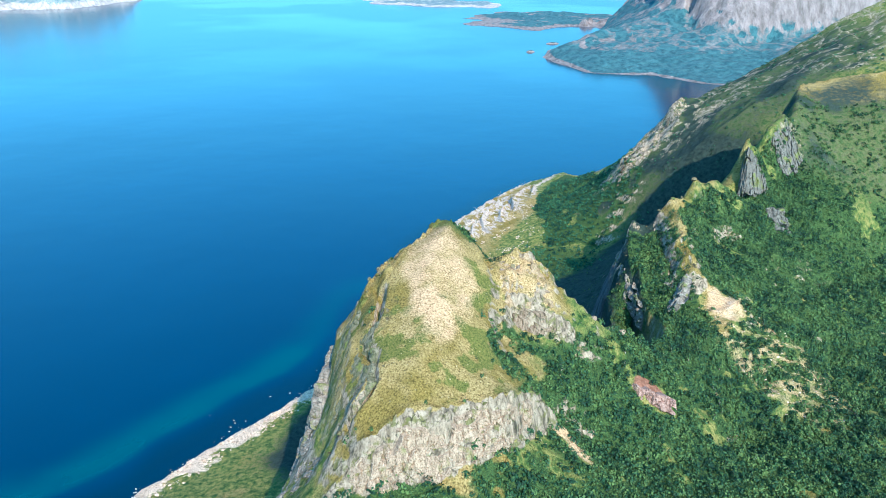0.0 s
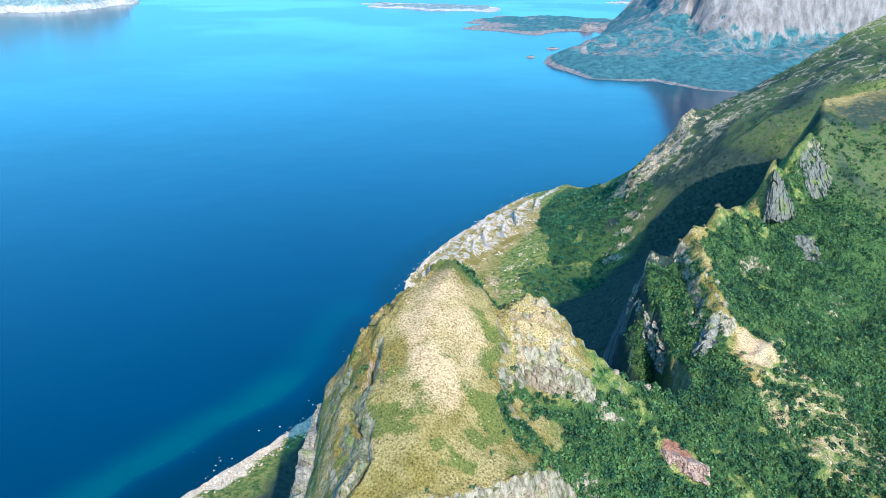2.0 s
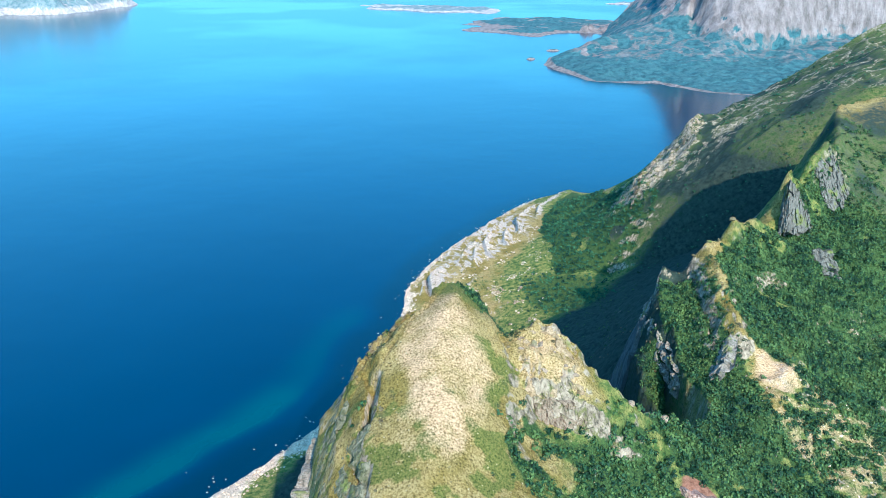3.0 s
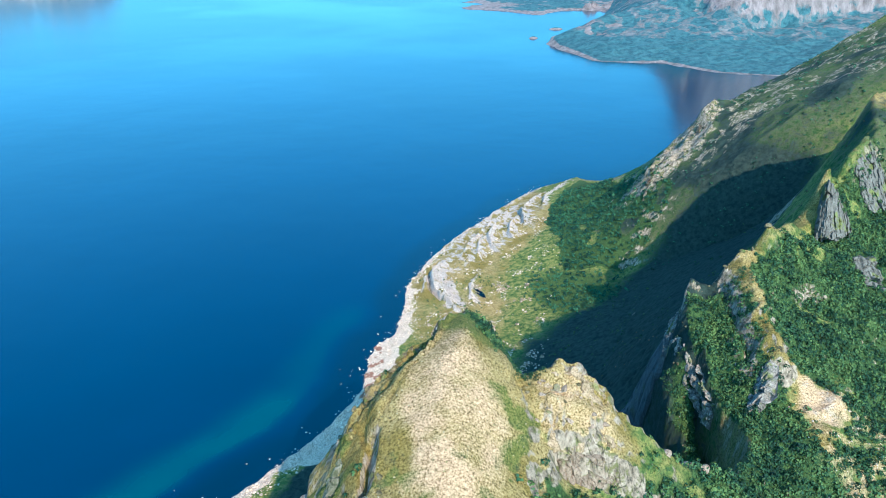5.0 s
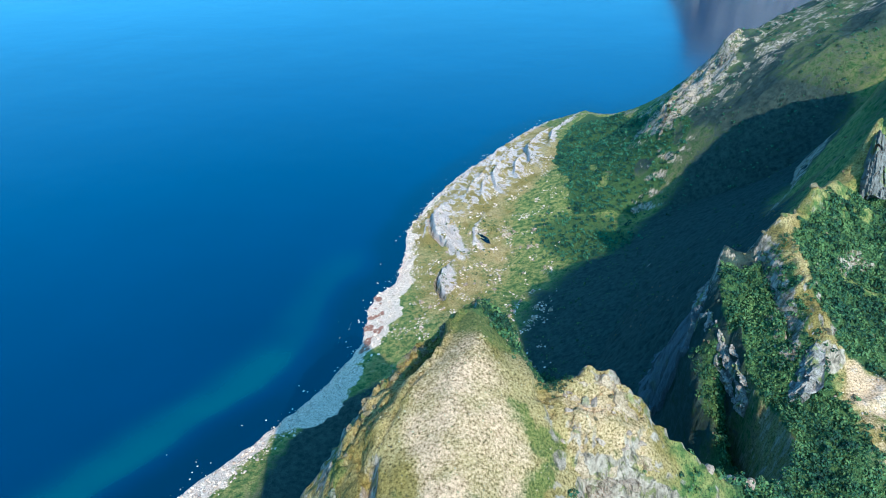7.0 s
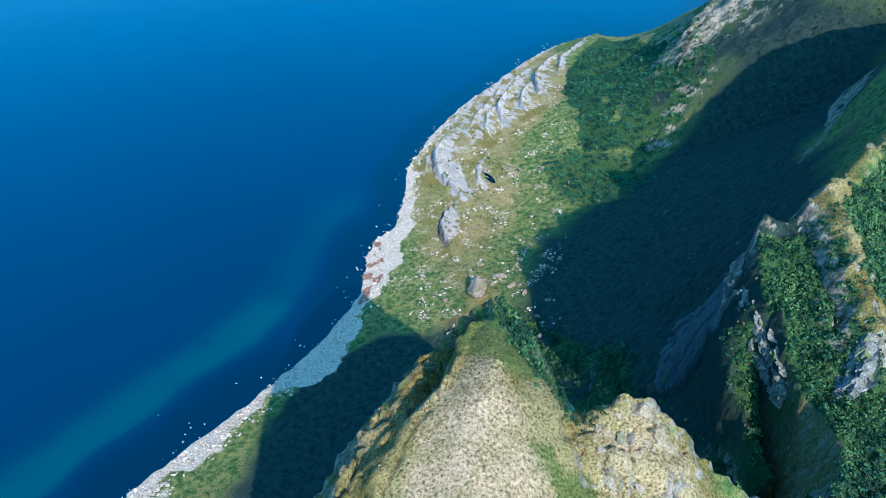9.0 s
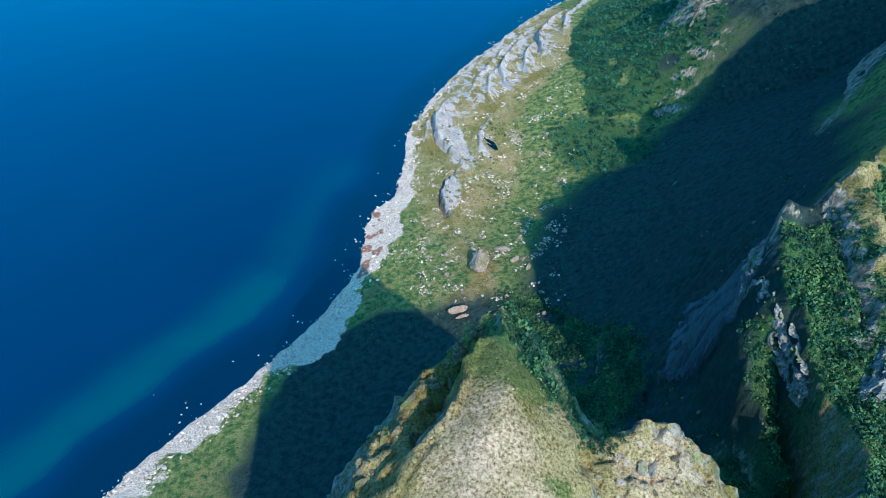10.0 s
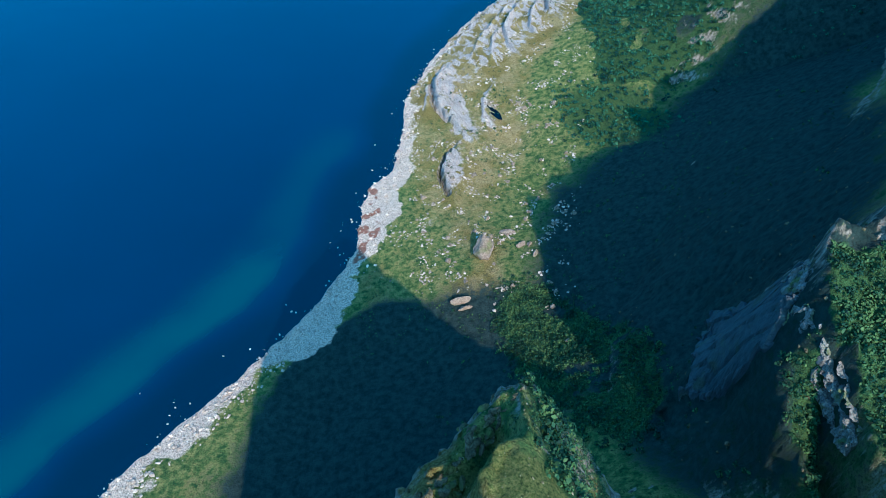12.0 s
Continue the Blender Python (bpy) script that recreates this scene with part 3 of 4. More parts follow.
# rock also thinned on the shadowed walls, to put shade into the colour
cover_rock = np.clip(step(slope + 0.5 * ragged, 0.95, 1.7) + 0.55 * step(fbm(gx, gy, gz, 15, 5, True), 0.42, 0.66) * step(gx + 0.3 * gy, 370, 420) * step(gy, 560, 640) * (1 - 0.85 * woods) + 0.15 * blob(vx, vy, 31, 240, 17, 12) + 1.0 * blob(vx, vy, 208, 700, 46, 24, 30) * step(outcrop, 0.05, 0.35), 0, 1) * (1 - 0.92 * blob(vx, vy, 128, 425, 80, 80, 35)) * (1 - 0.75 * blob(vx, vy, 235, 385, 70, 45, 20)) * (1 - 0.85 * blob(vx, vy, 250, 605, 110, 62, 10)) * (1 - 0.8 * blob(vx, vy, 218, 474, 32, 90, -38)) * (1 - 0.8 * blob(vx, vy, -24, 234, 8, 20, -20)) * (1 - 0.6 * blob(vx, vy, -38, 205, 9, 36)) * (1 - 0.5 * blob(vx, vy, 90, 312, 6, 40)) * (1 - 0.6 * blob(vx, vy, 97, 288, 13, 30)) * (1 - 0.8 * blob(vx, vy, 18, 256, 7, 22, -12)) * (1 - 0.8 * blob(vx, vy, 80, 345, 22, 60, 8)) * (1 - 0.7 * blob(vx, vy, -6, 266, 13, 18, -35)) * (1 - 0.65 * blob(vx, vy, 30, 242, 15, 7))
beach_w = 11 - 7 * step(gy, 560, 680) + 10 * fbm(gx, gy, 0 * gx, 30, 2) + 13 * fbm(gx, gy, 0 * gx + 5, 9, 4) + 10 * blob(vx, vy, -50, 540, 30, 50) + 9 * blob(vx, vy, -70, 442, 40, 24, 50)
cover_beach = (1 - step(shore_d, beach_w - 6, beach_w + 4)) * (1 - step(gz, 6, 10))
hill = blob(vx, vy, -6, 216, 36, 84)
tract = fbm(gx, gy, 0 * gx + 12, 40, 3)
strand = blob(vx, vy, -110, 365, 30, 60, -40)
cover_dry = np.clip(hill + 0.8 * blob(vx, vy, 32, 240, 19, 15) + 1.3 * blob(vx, vy, 305, 514, 76, 40, 8) + 0.55 * step(tract, -0.1, 0.35) * (1 - 0.8 * step(gx, 200, 260)) 
                    + 0.9 * blob(vx, vy, 80, 780, 60, 130, -35) + 0.8 * blob(vx, vy, 114, 342, 14, 24) + 0.8 * np.exp(-(distance_to(line_2d("spur"), vx, vy) / 6) ** 2) + 0.6 * np.exp(-(distance_to(line_2d("spire_rim")[:12], vx, vy - 3) / 6) ** 2)
                    + 0.55 * blob(vx, vy, 5, 630, 60, 120) + 0.25 * blob(vx, vy, -8, 500, 42, 60) + 0.5 * blob(vx, vy, 60, 215, 16, 12), 0, 1) * (1 - 0.7 * woods) * (1 - 0.85 * blob(vx, vy, 5, 274, 14, 14)) * (1 - 0.35 * strand) * (1 - 0.85 * blob(vx, vy, 78, 632, 46, 14, 32)) * (1 - 0.8 * step(gx, 105, 120) * step(gy, 590, 610))
clump = fbm(gx, gy, 0 * gx + 51, 9, 5)
cover_lush = np.clip((1.0 * blob(vx, vy, -2, 198, 30, 26) + 0.9 * blob(vx, vy, 14, 228, 6, 20) + 0.8 * blob(vx, vy, 30, 234, 14, 7) + blob(vx, vy, 12, 274, 6, 26) + 1.2 * blob(vx, vy, -36, 208, 12, 36)
                      + 0.8 * rim) * step(clump, 0.0, 0.22) + 1.3 * blob(vx, vy, 4, 274, 14, 26), 0, 1) * 0.8
cover_scree = np.clip(blob(vx, vy, 132, 292, 9, 10) + 0.5 * blob(vx, vy, 150, 266, 30, 44, 30) * step(fbm(vx, vy, 0 * gx + 71, 8, 4, True), 0.32, 0.56) + 0.68 * blob(vx, vy, -1, 228, 15, 30, 6) + 0.4 * blob(vx, vy, -5, 205, 12, 14)
                      + 0.5 * blob(vx, vy, 31, 240, 15, 11) + 0.95 * blob(vx, vy, 44, 192, 12, 2.6, -34) + 0.6 * blob(vx, vy, 24, 160, 8, 5), 0, 1)
cover_scree = np.clip(cover_scree * (1 - 0.8 * rim) * (1 + 1.1 * fbm(gx, gy, 0 * gx + 61, 7, 5)), 0, 1)
cover_red = 0.95 * blob(vx, vy, -57, 524, 10, 48) * step(fbm(gx, gy, 0 * gx + 55, 8, 3), -0.1, 0.2) + blob(vx, vy, 80, 223, 9, 4, -12) + 0.7 * blob(vx, vy, 30, 158, 10, 4)
# dark scrub; basin, spire wall and west skirt blobs paint in the shadows' shade
cover_heath_shade = np.clip(blob(vx, vy, 110, 470, 78, 130, -20) + 0.9 * blob(vx, vy, 200, 560, 90, 60, 20) +  0.8 * blob(vx, vy, 85, 350, 34, 70) + 0.6 * blob(vx, vy, 290, 680, 180, 90, 15) + 1.6 * blob(vx, vy, -28, 380, 92, 68, 40) + 1.3 * blob(vx, vy, -62, 418, 46, 22, 50) + 0.5 * blob(vx, vy, 262, 450, 80, 60, 30) + 0.25 * step(tract, 0, 0.3), 0, 1) * 0.9
a = np.stack([cover_rock, cover_dry, cover_beach], -1)
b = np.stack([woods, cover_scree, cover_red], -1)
c = np.stack([slabs, cover_lush, cover_heath_shade], -1)
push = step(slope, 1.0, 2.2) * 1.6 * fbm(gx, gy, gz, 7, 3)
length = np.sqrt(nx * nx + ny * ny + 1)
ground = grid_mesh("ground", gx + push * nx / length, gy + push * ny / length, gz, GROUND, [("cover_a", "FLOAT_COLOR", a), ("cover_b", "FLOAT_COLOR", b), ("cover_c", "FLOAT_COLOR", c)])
tagged(ground, "steep coastal mountain ground of grass, crags and scree", "ground", kind="structure")

# ---- the sea ----
sx, sy = np.meshgrid(spaced((-9000, 900), (-900, 60), (-260, 6), (220, 40), (900, 900), (9000, 900)),
                     spaced((-3000, 500), (0, 40), (200, 6), (960, 40), (2000, 300), (9000, 900)))
off = distance_to(SHORE, sx, sy)
wob = fbm(sx, sy, 0 * sx, 60, 4)
bar = step(off + 10 * wob, 32, 40) * (1 - step(off + 18 * wob, 48, 74)) * (1 - 0.6 * step(sy, 480, 560)) * (1 - step(sy, 600, 640)) * step(wob, -0.5, 0.0)
sea = grid_mesh("water", sx, sy, 0 * sx, WATER, [("shallow", "FLOAT", bar), ("kelp", "FLOAT", 0.75 * (1 - step(off + 14 * wob, 16, 34)))])
tagged(sea, "calm deep blue sea with a pale shoal along the beach", "sea", kind="structure")


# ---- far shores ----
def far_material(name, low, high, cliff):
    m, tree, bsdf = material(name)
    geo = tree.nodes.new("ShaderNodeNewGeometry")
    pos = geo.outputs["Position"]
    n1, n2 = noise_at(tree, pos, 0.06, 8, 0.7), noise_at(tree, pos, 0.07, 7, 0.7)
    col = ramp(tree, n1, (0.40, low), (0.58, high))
    at = tree.nodes.new("ShaderNodeAttribute")
    at.attribute_name = "bare"
    tall = node(tree, "ShaderNodeVectorMath")
    tall.operation = "MULTIPLY"
    tree.links.new(pos, tall.inputs[0])
    tall.inputs[1].default_value = (1, 1, 0.15)
    n3 = noise_at(tree, tall.outputs[0], 0.06, 7, 0.65)
    stone = ramp(tree, n3, (0.36, tuple(c * 0.55 for c in cliff)), (0.5, tuple(c * 0.9 for c in cliff)), (0.64, tuple(c * 1.25 for c in cliff)))
    tree.links.new(mix(tree, sharpen(tree, at.outputs["Fac"], n2), col, stone), bsdf.inputs["Base Color"])
    bsdf.inputs["Roughness"].default_value = 0.95
    n = bump(tree, n3, 1.0, 10, bsdf)
    bump(tree, n1, 1.0, 10, bsdf, n)
    return m


# aerial haze is mixed into these blue-green base colours
FAR_HAZE = far_material("hazed_far_shore", (0.018, 0.085, 0.115), (0.060, 0.165, 0.195), (0.27, 0.225, 0.23))

# paler still: the thicker haze over the farthest coasts is in the colour
FAR_HAZE_PALE = far_material("hazed_far_coast", (0.10, 0.18, 0.22), (0.23, 0.28, 0.31), (0.52, 0.46, 0.47))

FAR_SHORE = [(300, 2075), (286, 2050), (305, 1960), (335, 1880), (367, 1780), (430, 1765), (514, 1760), (560, 1700), (609, 1640), (700, 1605), (900, 1570), (1500, 1500)]
FAR_LINES = [
    [(300, 2068, 8), (360, 2080, 28), (420, 2095, 50), (470, 2120, 62), (560, 2220, 70), (640, 2330, 88), (740, 2450, 112)],
    [(400, 1900, 14), (470, 1960, 30), (600, 2020, 45), (720, 2090, 66), (735, 2200, 110)],
    [(620, 1760, 8), (760, 1800, 14), (830, 2010, 34), (950, 2040, 48), (1090, 2080, 62), (1300, 2100, 80), (1700, 2100, 90)],
    [(720, 2260, 150), (760, 2180, 215), (850, 2130, 240), (960, 2120, 265), (1100, 2160, 290), (1300, 2180, 300), (1700, 2200, 320)],
    [(770, 2330, 330), (900, 2280, 420), (1200, 2300, 460), (1700, 2350, 480)],
    [(900, 2800, 300), (1700, 2800, 400)],
]
FX0, FX1, FY0, FY1, FC = 240, 1500, 1480, 2800, 8.0
FAR_BASE = solve(FX0, FX1, FY0, FY1, FC, FAR_LINES, FAR_SHORE + [(1700, 1500), (1700, 3000), (700, 3000), (520, 2500)], 4, 140, 10)
fx, fy = np.meshgrid(spaced((240, 5), (1100, 9), (1500, 9)), spaced((1480, 5), (2300, 12), (2800, 12)))
wx, wy = fx + 14 * fbm(fx, fy, 0 * fx, 90, 4), fy + 14 * fbm(fx, fy, 0 * fx + 5, 90, 4)
fz = bilinear(FAR_BASE, (wx - FX0) / FC, (wy - FY0) / FC)
q1, q0 = np.gradient(fz)
fs = np.hypot(q0 / np.gradient(fx, axis=1), q1 / np.gradient(fy, axis=0))
fz = fz + step(fz, 0.5, 10) * (16 + 16 * step(fs, 0.4, 1.2)) * fbm(fx, fy, fz * 0.2, 110, 6, True) * 0.8
edge = 1 - step(distance_to(FAR_SHORE, fx, fy), 8, 22)
bare = np.clip(step(fs + 0.9 * fbm(fx, fy, fz, 50, 5), 0.70, 1.1) * step(fz, 60, 130) + 0.5 * step(fbm(fx, fy, fz, 60, 5, True), 0.36, 0.60) * step(fz, 20, 40) + edge + 0.7 * blob(fx, fy, 440, 2040, 60, 90) * step(fbm(fx, fy, fz, 40, 3), 0, 0.3), 0, 1)
far = grid_mesh("backdrop", fx, fy, fz, FAR_HAZE, [("bare", "FLOAT", bare)])
tagged(far, "distant headland with pale cliffs, green apron and a white strand", "headland", kind="structure")


def island(name, label, cx, cy, ax, ay, turn, tall, seed, gap, mat=FAR_HAZE):
    """A low island or a distant coast, rising from the water."""
    u, v = np.meshgrid(np.arange(-1.3, 1.301, gap / ax), np.arange(-1.3, 1.301, gap / ay))
    c, s = math.cos(radians(turn)), math.sin(radians(turn))
    x, y = cx + u * ax * c - v * ay * s, cy + u * ax * s + v * ay * c
    n = fbm(x, y, 0 * x + seed, 0.45 * min(ax, ay) + 60, 5)
    z = tall * (1 - np.hypot(u, v) ** 2 + 1.5 * n)
    z = np.where(z > 0, z * (0.7 + 0.6 * fbm(x, y, 0 * x + seed + 3, 60, 4, True)) + 0.5, -4)
    bare = np.clip(1 - step(z, 3, 0.3 * tall + 4) + step(fbm(x, y, z, 50, 3), 0.1, 0.4), 0, 1)
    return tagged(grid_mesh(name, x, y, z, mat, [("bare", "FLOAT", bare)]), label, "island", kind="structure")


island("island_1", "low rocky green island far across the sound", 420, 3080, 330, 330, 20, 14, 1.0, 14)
island("island_2", "long low haze-pale island near the far horizon", -40, 3900, 420, 170, -25, 12, 4.0, 16, FAR_HAZE_PALE)
island("island_3", "distant coast with haze-pale mountain slopes", -2250, 3900, 620, 420, 25, 160, 9.0, 20, FAR_HAZE_PALE)
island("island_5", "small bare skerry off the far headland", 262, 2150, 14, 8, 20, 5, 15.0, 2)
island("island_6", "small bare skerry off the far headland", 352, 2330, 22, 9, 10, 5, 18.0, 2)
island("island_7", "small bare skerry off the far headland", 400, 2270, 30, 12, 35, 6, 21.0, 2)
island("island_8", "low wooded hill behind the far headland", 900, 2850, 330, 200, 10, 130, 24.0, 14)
island("island_4", "far low skerry strip across the sound", 1240, 4250, 260, 90, 0, 16, 12.0, 16, FAR_HAZE_PALE)


# ---- rock, leaves and stones ----
def rock_material(name, dark, middle, pale, moss=0.35):
    m, tree, bsdf = material(name)
    pos = tree.nodes.new("ShaderNodeNewGeometry").outputs["Position"]
    tall = node(tree, "ShaderNodeVectorMath")
    tall.operation = "MULTIPLY"
    tree.links.new(pos, tall.inputs[0])
    tall.inputs[1].default_value = (1.0, 1.0, 0.2)
    streak, fine, big = noise_at(tree, tall.outputs[0], 0.7, 6, 0.7), noise_at(tree, pos, 2.2, 5, 0.7), noise_at(tree, pos, 0.16, 4)
    col = ramp(tree, streak, (0.32, dark), (0.42, middle), (0.62, pale))
    col = mix(tree, ramp(tree, fine, (0.38, (0.8, 0.8, 0.8)), (0.48, (0, 0, 0))), col, dark)
    col = mix(tree, ramp(tree, big, (0.55, (0, 0, 0)), (0.66, (moss, moss, moss))), col, (0.15, 0.17, 0.04))
    joint = node(tree, "ShaderNodeTexVoronoi", Scale=0.5, Randomness=1.0)
    joint.feature = "DISTANCE_TO_EDGE"
    shift = node(tree, "ShaderNodeVectorMath")
    tree.links.new(tall.outputs[0], shift.inputs[0])
    wobble = node(tree, "ShaderNodeTexNoise", Scale=0.6, Detail=3.0)
    tree.links.new(pos, wobble.inputs["Vector"])
    tree.links.new(wobble.outputs["Color"], shift.inputs[1])
    tree.links.new(shift.outputs[0], joint.inputs["Vector"])
    col = mix(tree, mix(tree, 1.0, ramp(tree, joint.outputs["Distance"], (0.008, (0.4, 0.4, 0.4)), (0.035, (0, 0, 0))), ramp(tree, big, (0.42, (0, 0, 0)), (0.55, (1, 1, 1))), "MULTIPLY"), col, tuple(c * 0.3 for c in dark))
    one = node(tree, "ShaderNodeMapRange", To_Min=0.62, To_Max=1.15)
    tree.links.new(tree.nodes["Geometry"].outputs["Random Per Island"], one.inputs["Value"])
    shade = tree.nodes.new("ShaderNodeVectorMath")
    shade.operation = "SCALE"
    tree.links.new(col, shade.inputs[0])
    tree.links.new(one.outputs["Result"], shade.inputs["Scale"])
    tree.links.new(shade.outputs[0], bsdf.inputs["Base Color"])
    bsdf.inputs["Roughness"].default_value = 0.88
    bsdf.inputs["Specular IOR Level"].default_value = 0.25
    n = bump(tree, streak, 0.6, 0.6, bsdf)
    bump(tree, fine, 0.5, 0.2, bsdf, n)
    return m


def leaf_material(name, dark, middle, pale):
    m, tree, bsdf = material(name)
    geo = tree.nodes.new("ShaderNodeNewGeometry")
    patch = noise_at(tree, geo.outputs["Position"], 0.09, 4)
    a = tree.nodes.new("ShaderNodeMath")
    a.operation = "MULTIPLY_ADD"
    wide = node(tree, "ShaderNodeMapRange", From_Min=0.3, From_Max=0.7, To_Min=0.14, To_Max=0.82)
    tree.links.new(patch, wide.inputs["Value"])
    tree.links.new(geo.outputs["Random Per Island"], a.inputs[0])
    a.inputs[1].default_value = 0.5
    tree.links.new(wide.outputs["Result"], a.inputs[2])
    tree.links.new(ramp(tree, a.outputs[0], (0.42, dark), (0.68, middle), (0.98, pale)), bsdf.inputs["Base Color"])
    bsdf.inputs["Roughness"].default_value = 0.7
    bsdf.inputs["Specular IOR Level"].default_value = 0.25
    return m


def bark_material():
    m, tree, bsdf = material("birch_bark")
    pos = tree.nodes.new("ShaderNodeNewGeometry").outputs["Position"]
    tree.links.new(ramp(tree, noise_at(tree, pos, 3.0, 4), (0.4, (0.08, 0.06, 0.05)), (0.6, (0.42, 0.38, 0.34))), bsdf.inputs["Base Color"])
    bsdf.inputs["Roughness"].default_value = 0.85
    return m


ROCK = rock_material("pale_rock", (0.085, 0.06, 0.041), (0.26, 0.19, 0.135), (0.42, 0.315, 0.235), 0.6)
PALE_GREY = rock_material("pale_grey_rock", (0.05, 0.048, 0.043), (0.115, 0.108, 0.096), (0.20, 0.185, 0.165), 0.85)
CRAG = rock_material("tan_crag_rock", (0.10, 0.068, 0.036), (0.29, 0.205, 0.118), (0.44, 0.32, 0.21), 0.7)
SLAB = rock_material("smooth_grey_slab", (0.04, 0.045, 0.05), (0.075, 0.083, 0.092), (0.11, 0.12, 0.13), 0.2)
GREY = rock_material("grey_rock", (0.05, 0.046, 0.04), (0.17, 0.15, 0.13), (0.34, 0.29, 0.255), 0.75)
RED_ROCK = rock_material("red_rock", (0.10, 0.05, 0.04), (0.28, 0.17, 0.14), (0.42, 0.28, 0.24), 0.2)
STONE = rock_material("beach_stone", (0.20, 0.15, 0.115), (0.56, 0.43, 0.335), (0.86, 0.69, 0.555), 0.0)
LEAF = leaf_material("mountain_leaves", (0.005, 0.024, 0.013), (0.018, 0.060, 0.026), (0.088, 0.145, 0.042))
# bluer leaves for the north slope, with its distance haze painted in
LEAF_HAZE = leaf_material("hazed_wood_leaves", (0.004, 0.026, 0.020), (0.012, 0.064, 0.040), (0.060, 0.16, 0.075))
TAWNY = rock_material("tawny_rock", (0.03, 0.026, 0.014), (0.105, 0.085, 0.042), (0.22, 0.172, 0.10), 0.9)
TUSSOCK = rock_material("dry_tussock", (0.12, 0.09, 0.03), (0.34, 0.27, 0.12), (0.55, 0.45, 0.28), 0.6)
MOSSY = rock_material("mossy_rock", (0.03, 0.034, 0.02), (0.085, 0.09, 0.045), (0.22, 0.20, 0.15), 0.9)
BARK = bark_material()


def mesh_of(name, verts, faces, mat, smooth=False):
    """A mesh from arrays; all faces have the same number of corners."""
    verts, faces = np.asarray(verts, np.float32), np.asarray(faces, np.int32)
    me = bpy.data.meshes.new(name)
    me.vertices.add(len(verts))
    me.vertices.foreach_set("co", verts.ravel())
    me.loops.add(faces.size)
    me.loops.foreach_set("vertex_index", faces.ravel())
    me.polygons.add(len(faces))
    me.polygons.foreach_set("loop_start", (np.arange(len(faces)) * faces.shape[1]).astype(np.int32))
    me.polygons.foreach_set("use_smooth", np.full(len(faces), smooth))
    me.update(calc_edges=True)
    me.materials.append(mat)
    return me


# the ground as built, to set things on
GX, GY, GZ = gx[0], gy[:, 0], gz


def ground_at(x, y):
    ix = np.interp(x, GX, np.arange(len(GX)))
    iy = np.interp(y, GY, np.arange(len(GY)))
    return bilinear(GZ, ix, iy)


def slope_at(x, y):
    return bilinear(slope, np.interp(x, GX, np.arange(len(GX))), np.interp(y, GY, np.arange(len(GY))))


def crag(label, top, foot, out, block, proud, gap, mat, seed, calm=1.0, hug=False):
    """A jointed rock face between a top line and a foot line, standing proud of the ground and sunk into it at its rims."""
    tp, fp = points_on(top, gap), points_on(foot, gap)
    n = max(len(tp), len(fp))
    pick = lambda p: np.stack([np.interp(np.linspace(0, 1, n), np.linspace(0, 1, len(p)), p[:, k]) for k in range(3)], -1)
    tp, fp = pick(tp), pick(fp)
    tall = np.linalg.norm(tp - fp, axis=1).mean()
    rows = max(6, int(tall / gap))
    v = np.linspace(0, 1, rows)[:, None, None]
    p = tp[None] * (1 - v) + fp[None] * v
    if hug:
        p[..., 2] = ground_at(p[..., 0], p[..., 1])
    along = np.cumsum(np.r_[0, np.linalg.norm(np.diff(tp, axis=0), axis=1)])
    u, w = np.meshgrid(along, np.linspace(0, tall, rows))
    wob = calm * fbm(u, w, 0 * u + seed, 4.0, 3)
    own, joint = cells(u / block[0] + 0.8 * wob, w / block[1] + 0.5 * wob + 0.25 * u / block[0], seed)
    own2, joint2 = cells(u / (block[0] * 0.42) + wob, w / (block[1] * 0.4), seed + 9)
    big = fbm(u, w * 0.5, 0 * u + seed + 4, 9.0, 3)
    depth = proud * (0.55 + 0.9 * (own - 0.5) + 1.1 * calm * big + 0.3 * calm * (own2 - 0.5)) - 0.5 * proud * (1 - step(joint, 0.0, 0.16)) - 0.15 * calm * proud * (1 - step(joint2, 0, 0.14))
    rim = np.minimum(np.minimum(u, u[0, -1] - u) / 3.0, np.minimum(w, tall - w) / (0.12 * tall))
    rim = step(rim + 1.6 * fbm(u, w, 0 * u + seed, 5.0, 3), 0.2, 1.0)
    rim = rim * step(fbm(u, w * 1.6, 0 * u + seed + 30, 9.0, 4) + 0.4 * (1 - calm), -0.22, -0.04)
    depth = (depth + 0.7 * proud) * rim - 2.2 * proud * (1 - rim)
    o = np.array(out, float) / np.linalg.norm(out)
    p = p + o * depth[..., None]
    idx = np.arange(rows * n).reshape(rows, n)
    faces = np.stack([idx[:-1, :-1], idx[1:, :-1], idx[1:, 1:], idx[:-1, 1:]], -1).reshape(-1, 4)
    ob = new("rock_face", mesh_of("rock_face", p.reshape(-1, 3), faces, mat))
    return tagged(ob, label, "rock face", kind="structure")


def ground_line(line, lift):
    return [(x, y, float(ground_at(np.array(x), np.array(y))) + lift) for x, y in line]


crag("pale jointed cliff under the grassy summit", [(-31, 168, 161), (-22, 168.5, 170), (-12, 170.5, 176), (0, 172.5, 176.5), (11, 178.5, 175), (22, 184.5, 174), (30, 195, 167)],
     [(-34, 166, 153), (-26, 162.5, 153), (-14, 162, 155), (-2, 164, 156), (8, 169, 158.5), (18, 176, 158), (32, 190, 153)], (0.25, -1, 0.1), (3.6, 4.5), 1.5, 0.35, ROCK, 3)
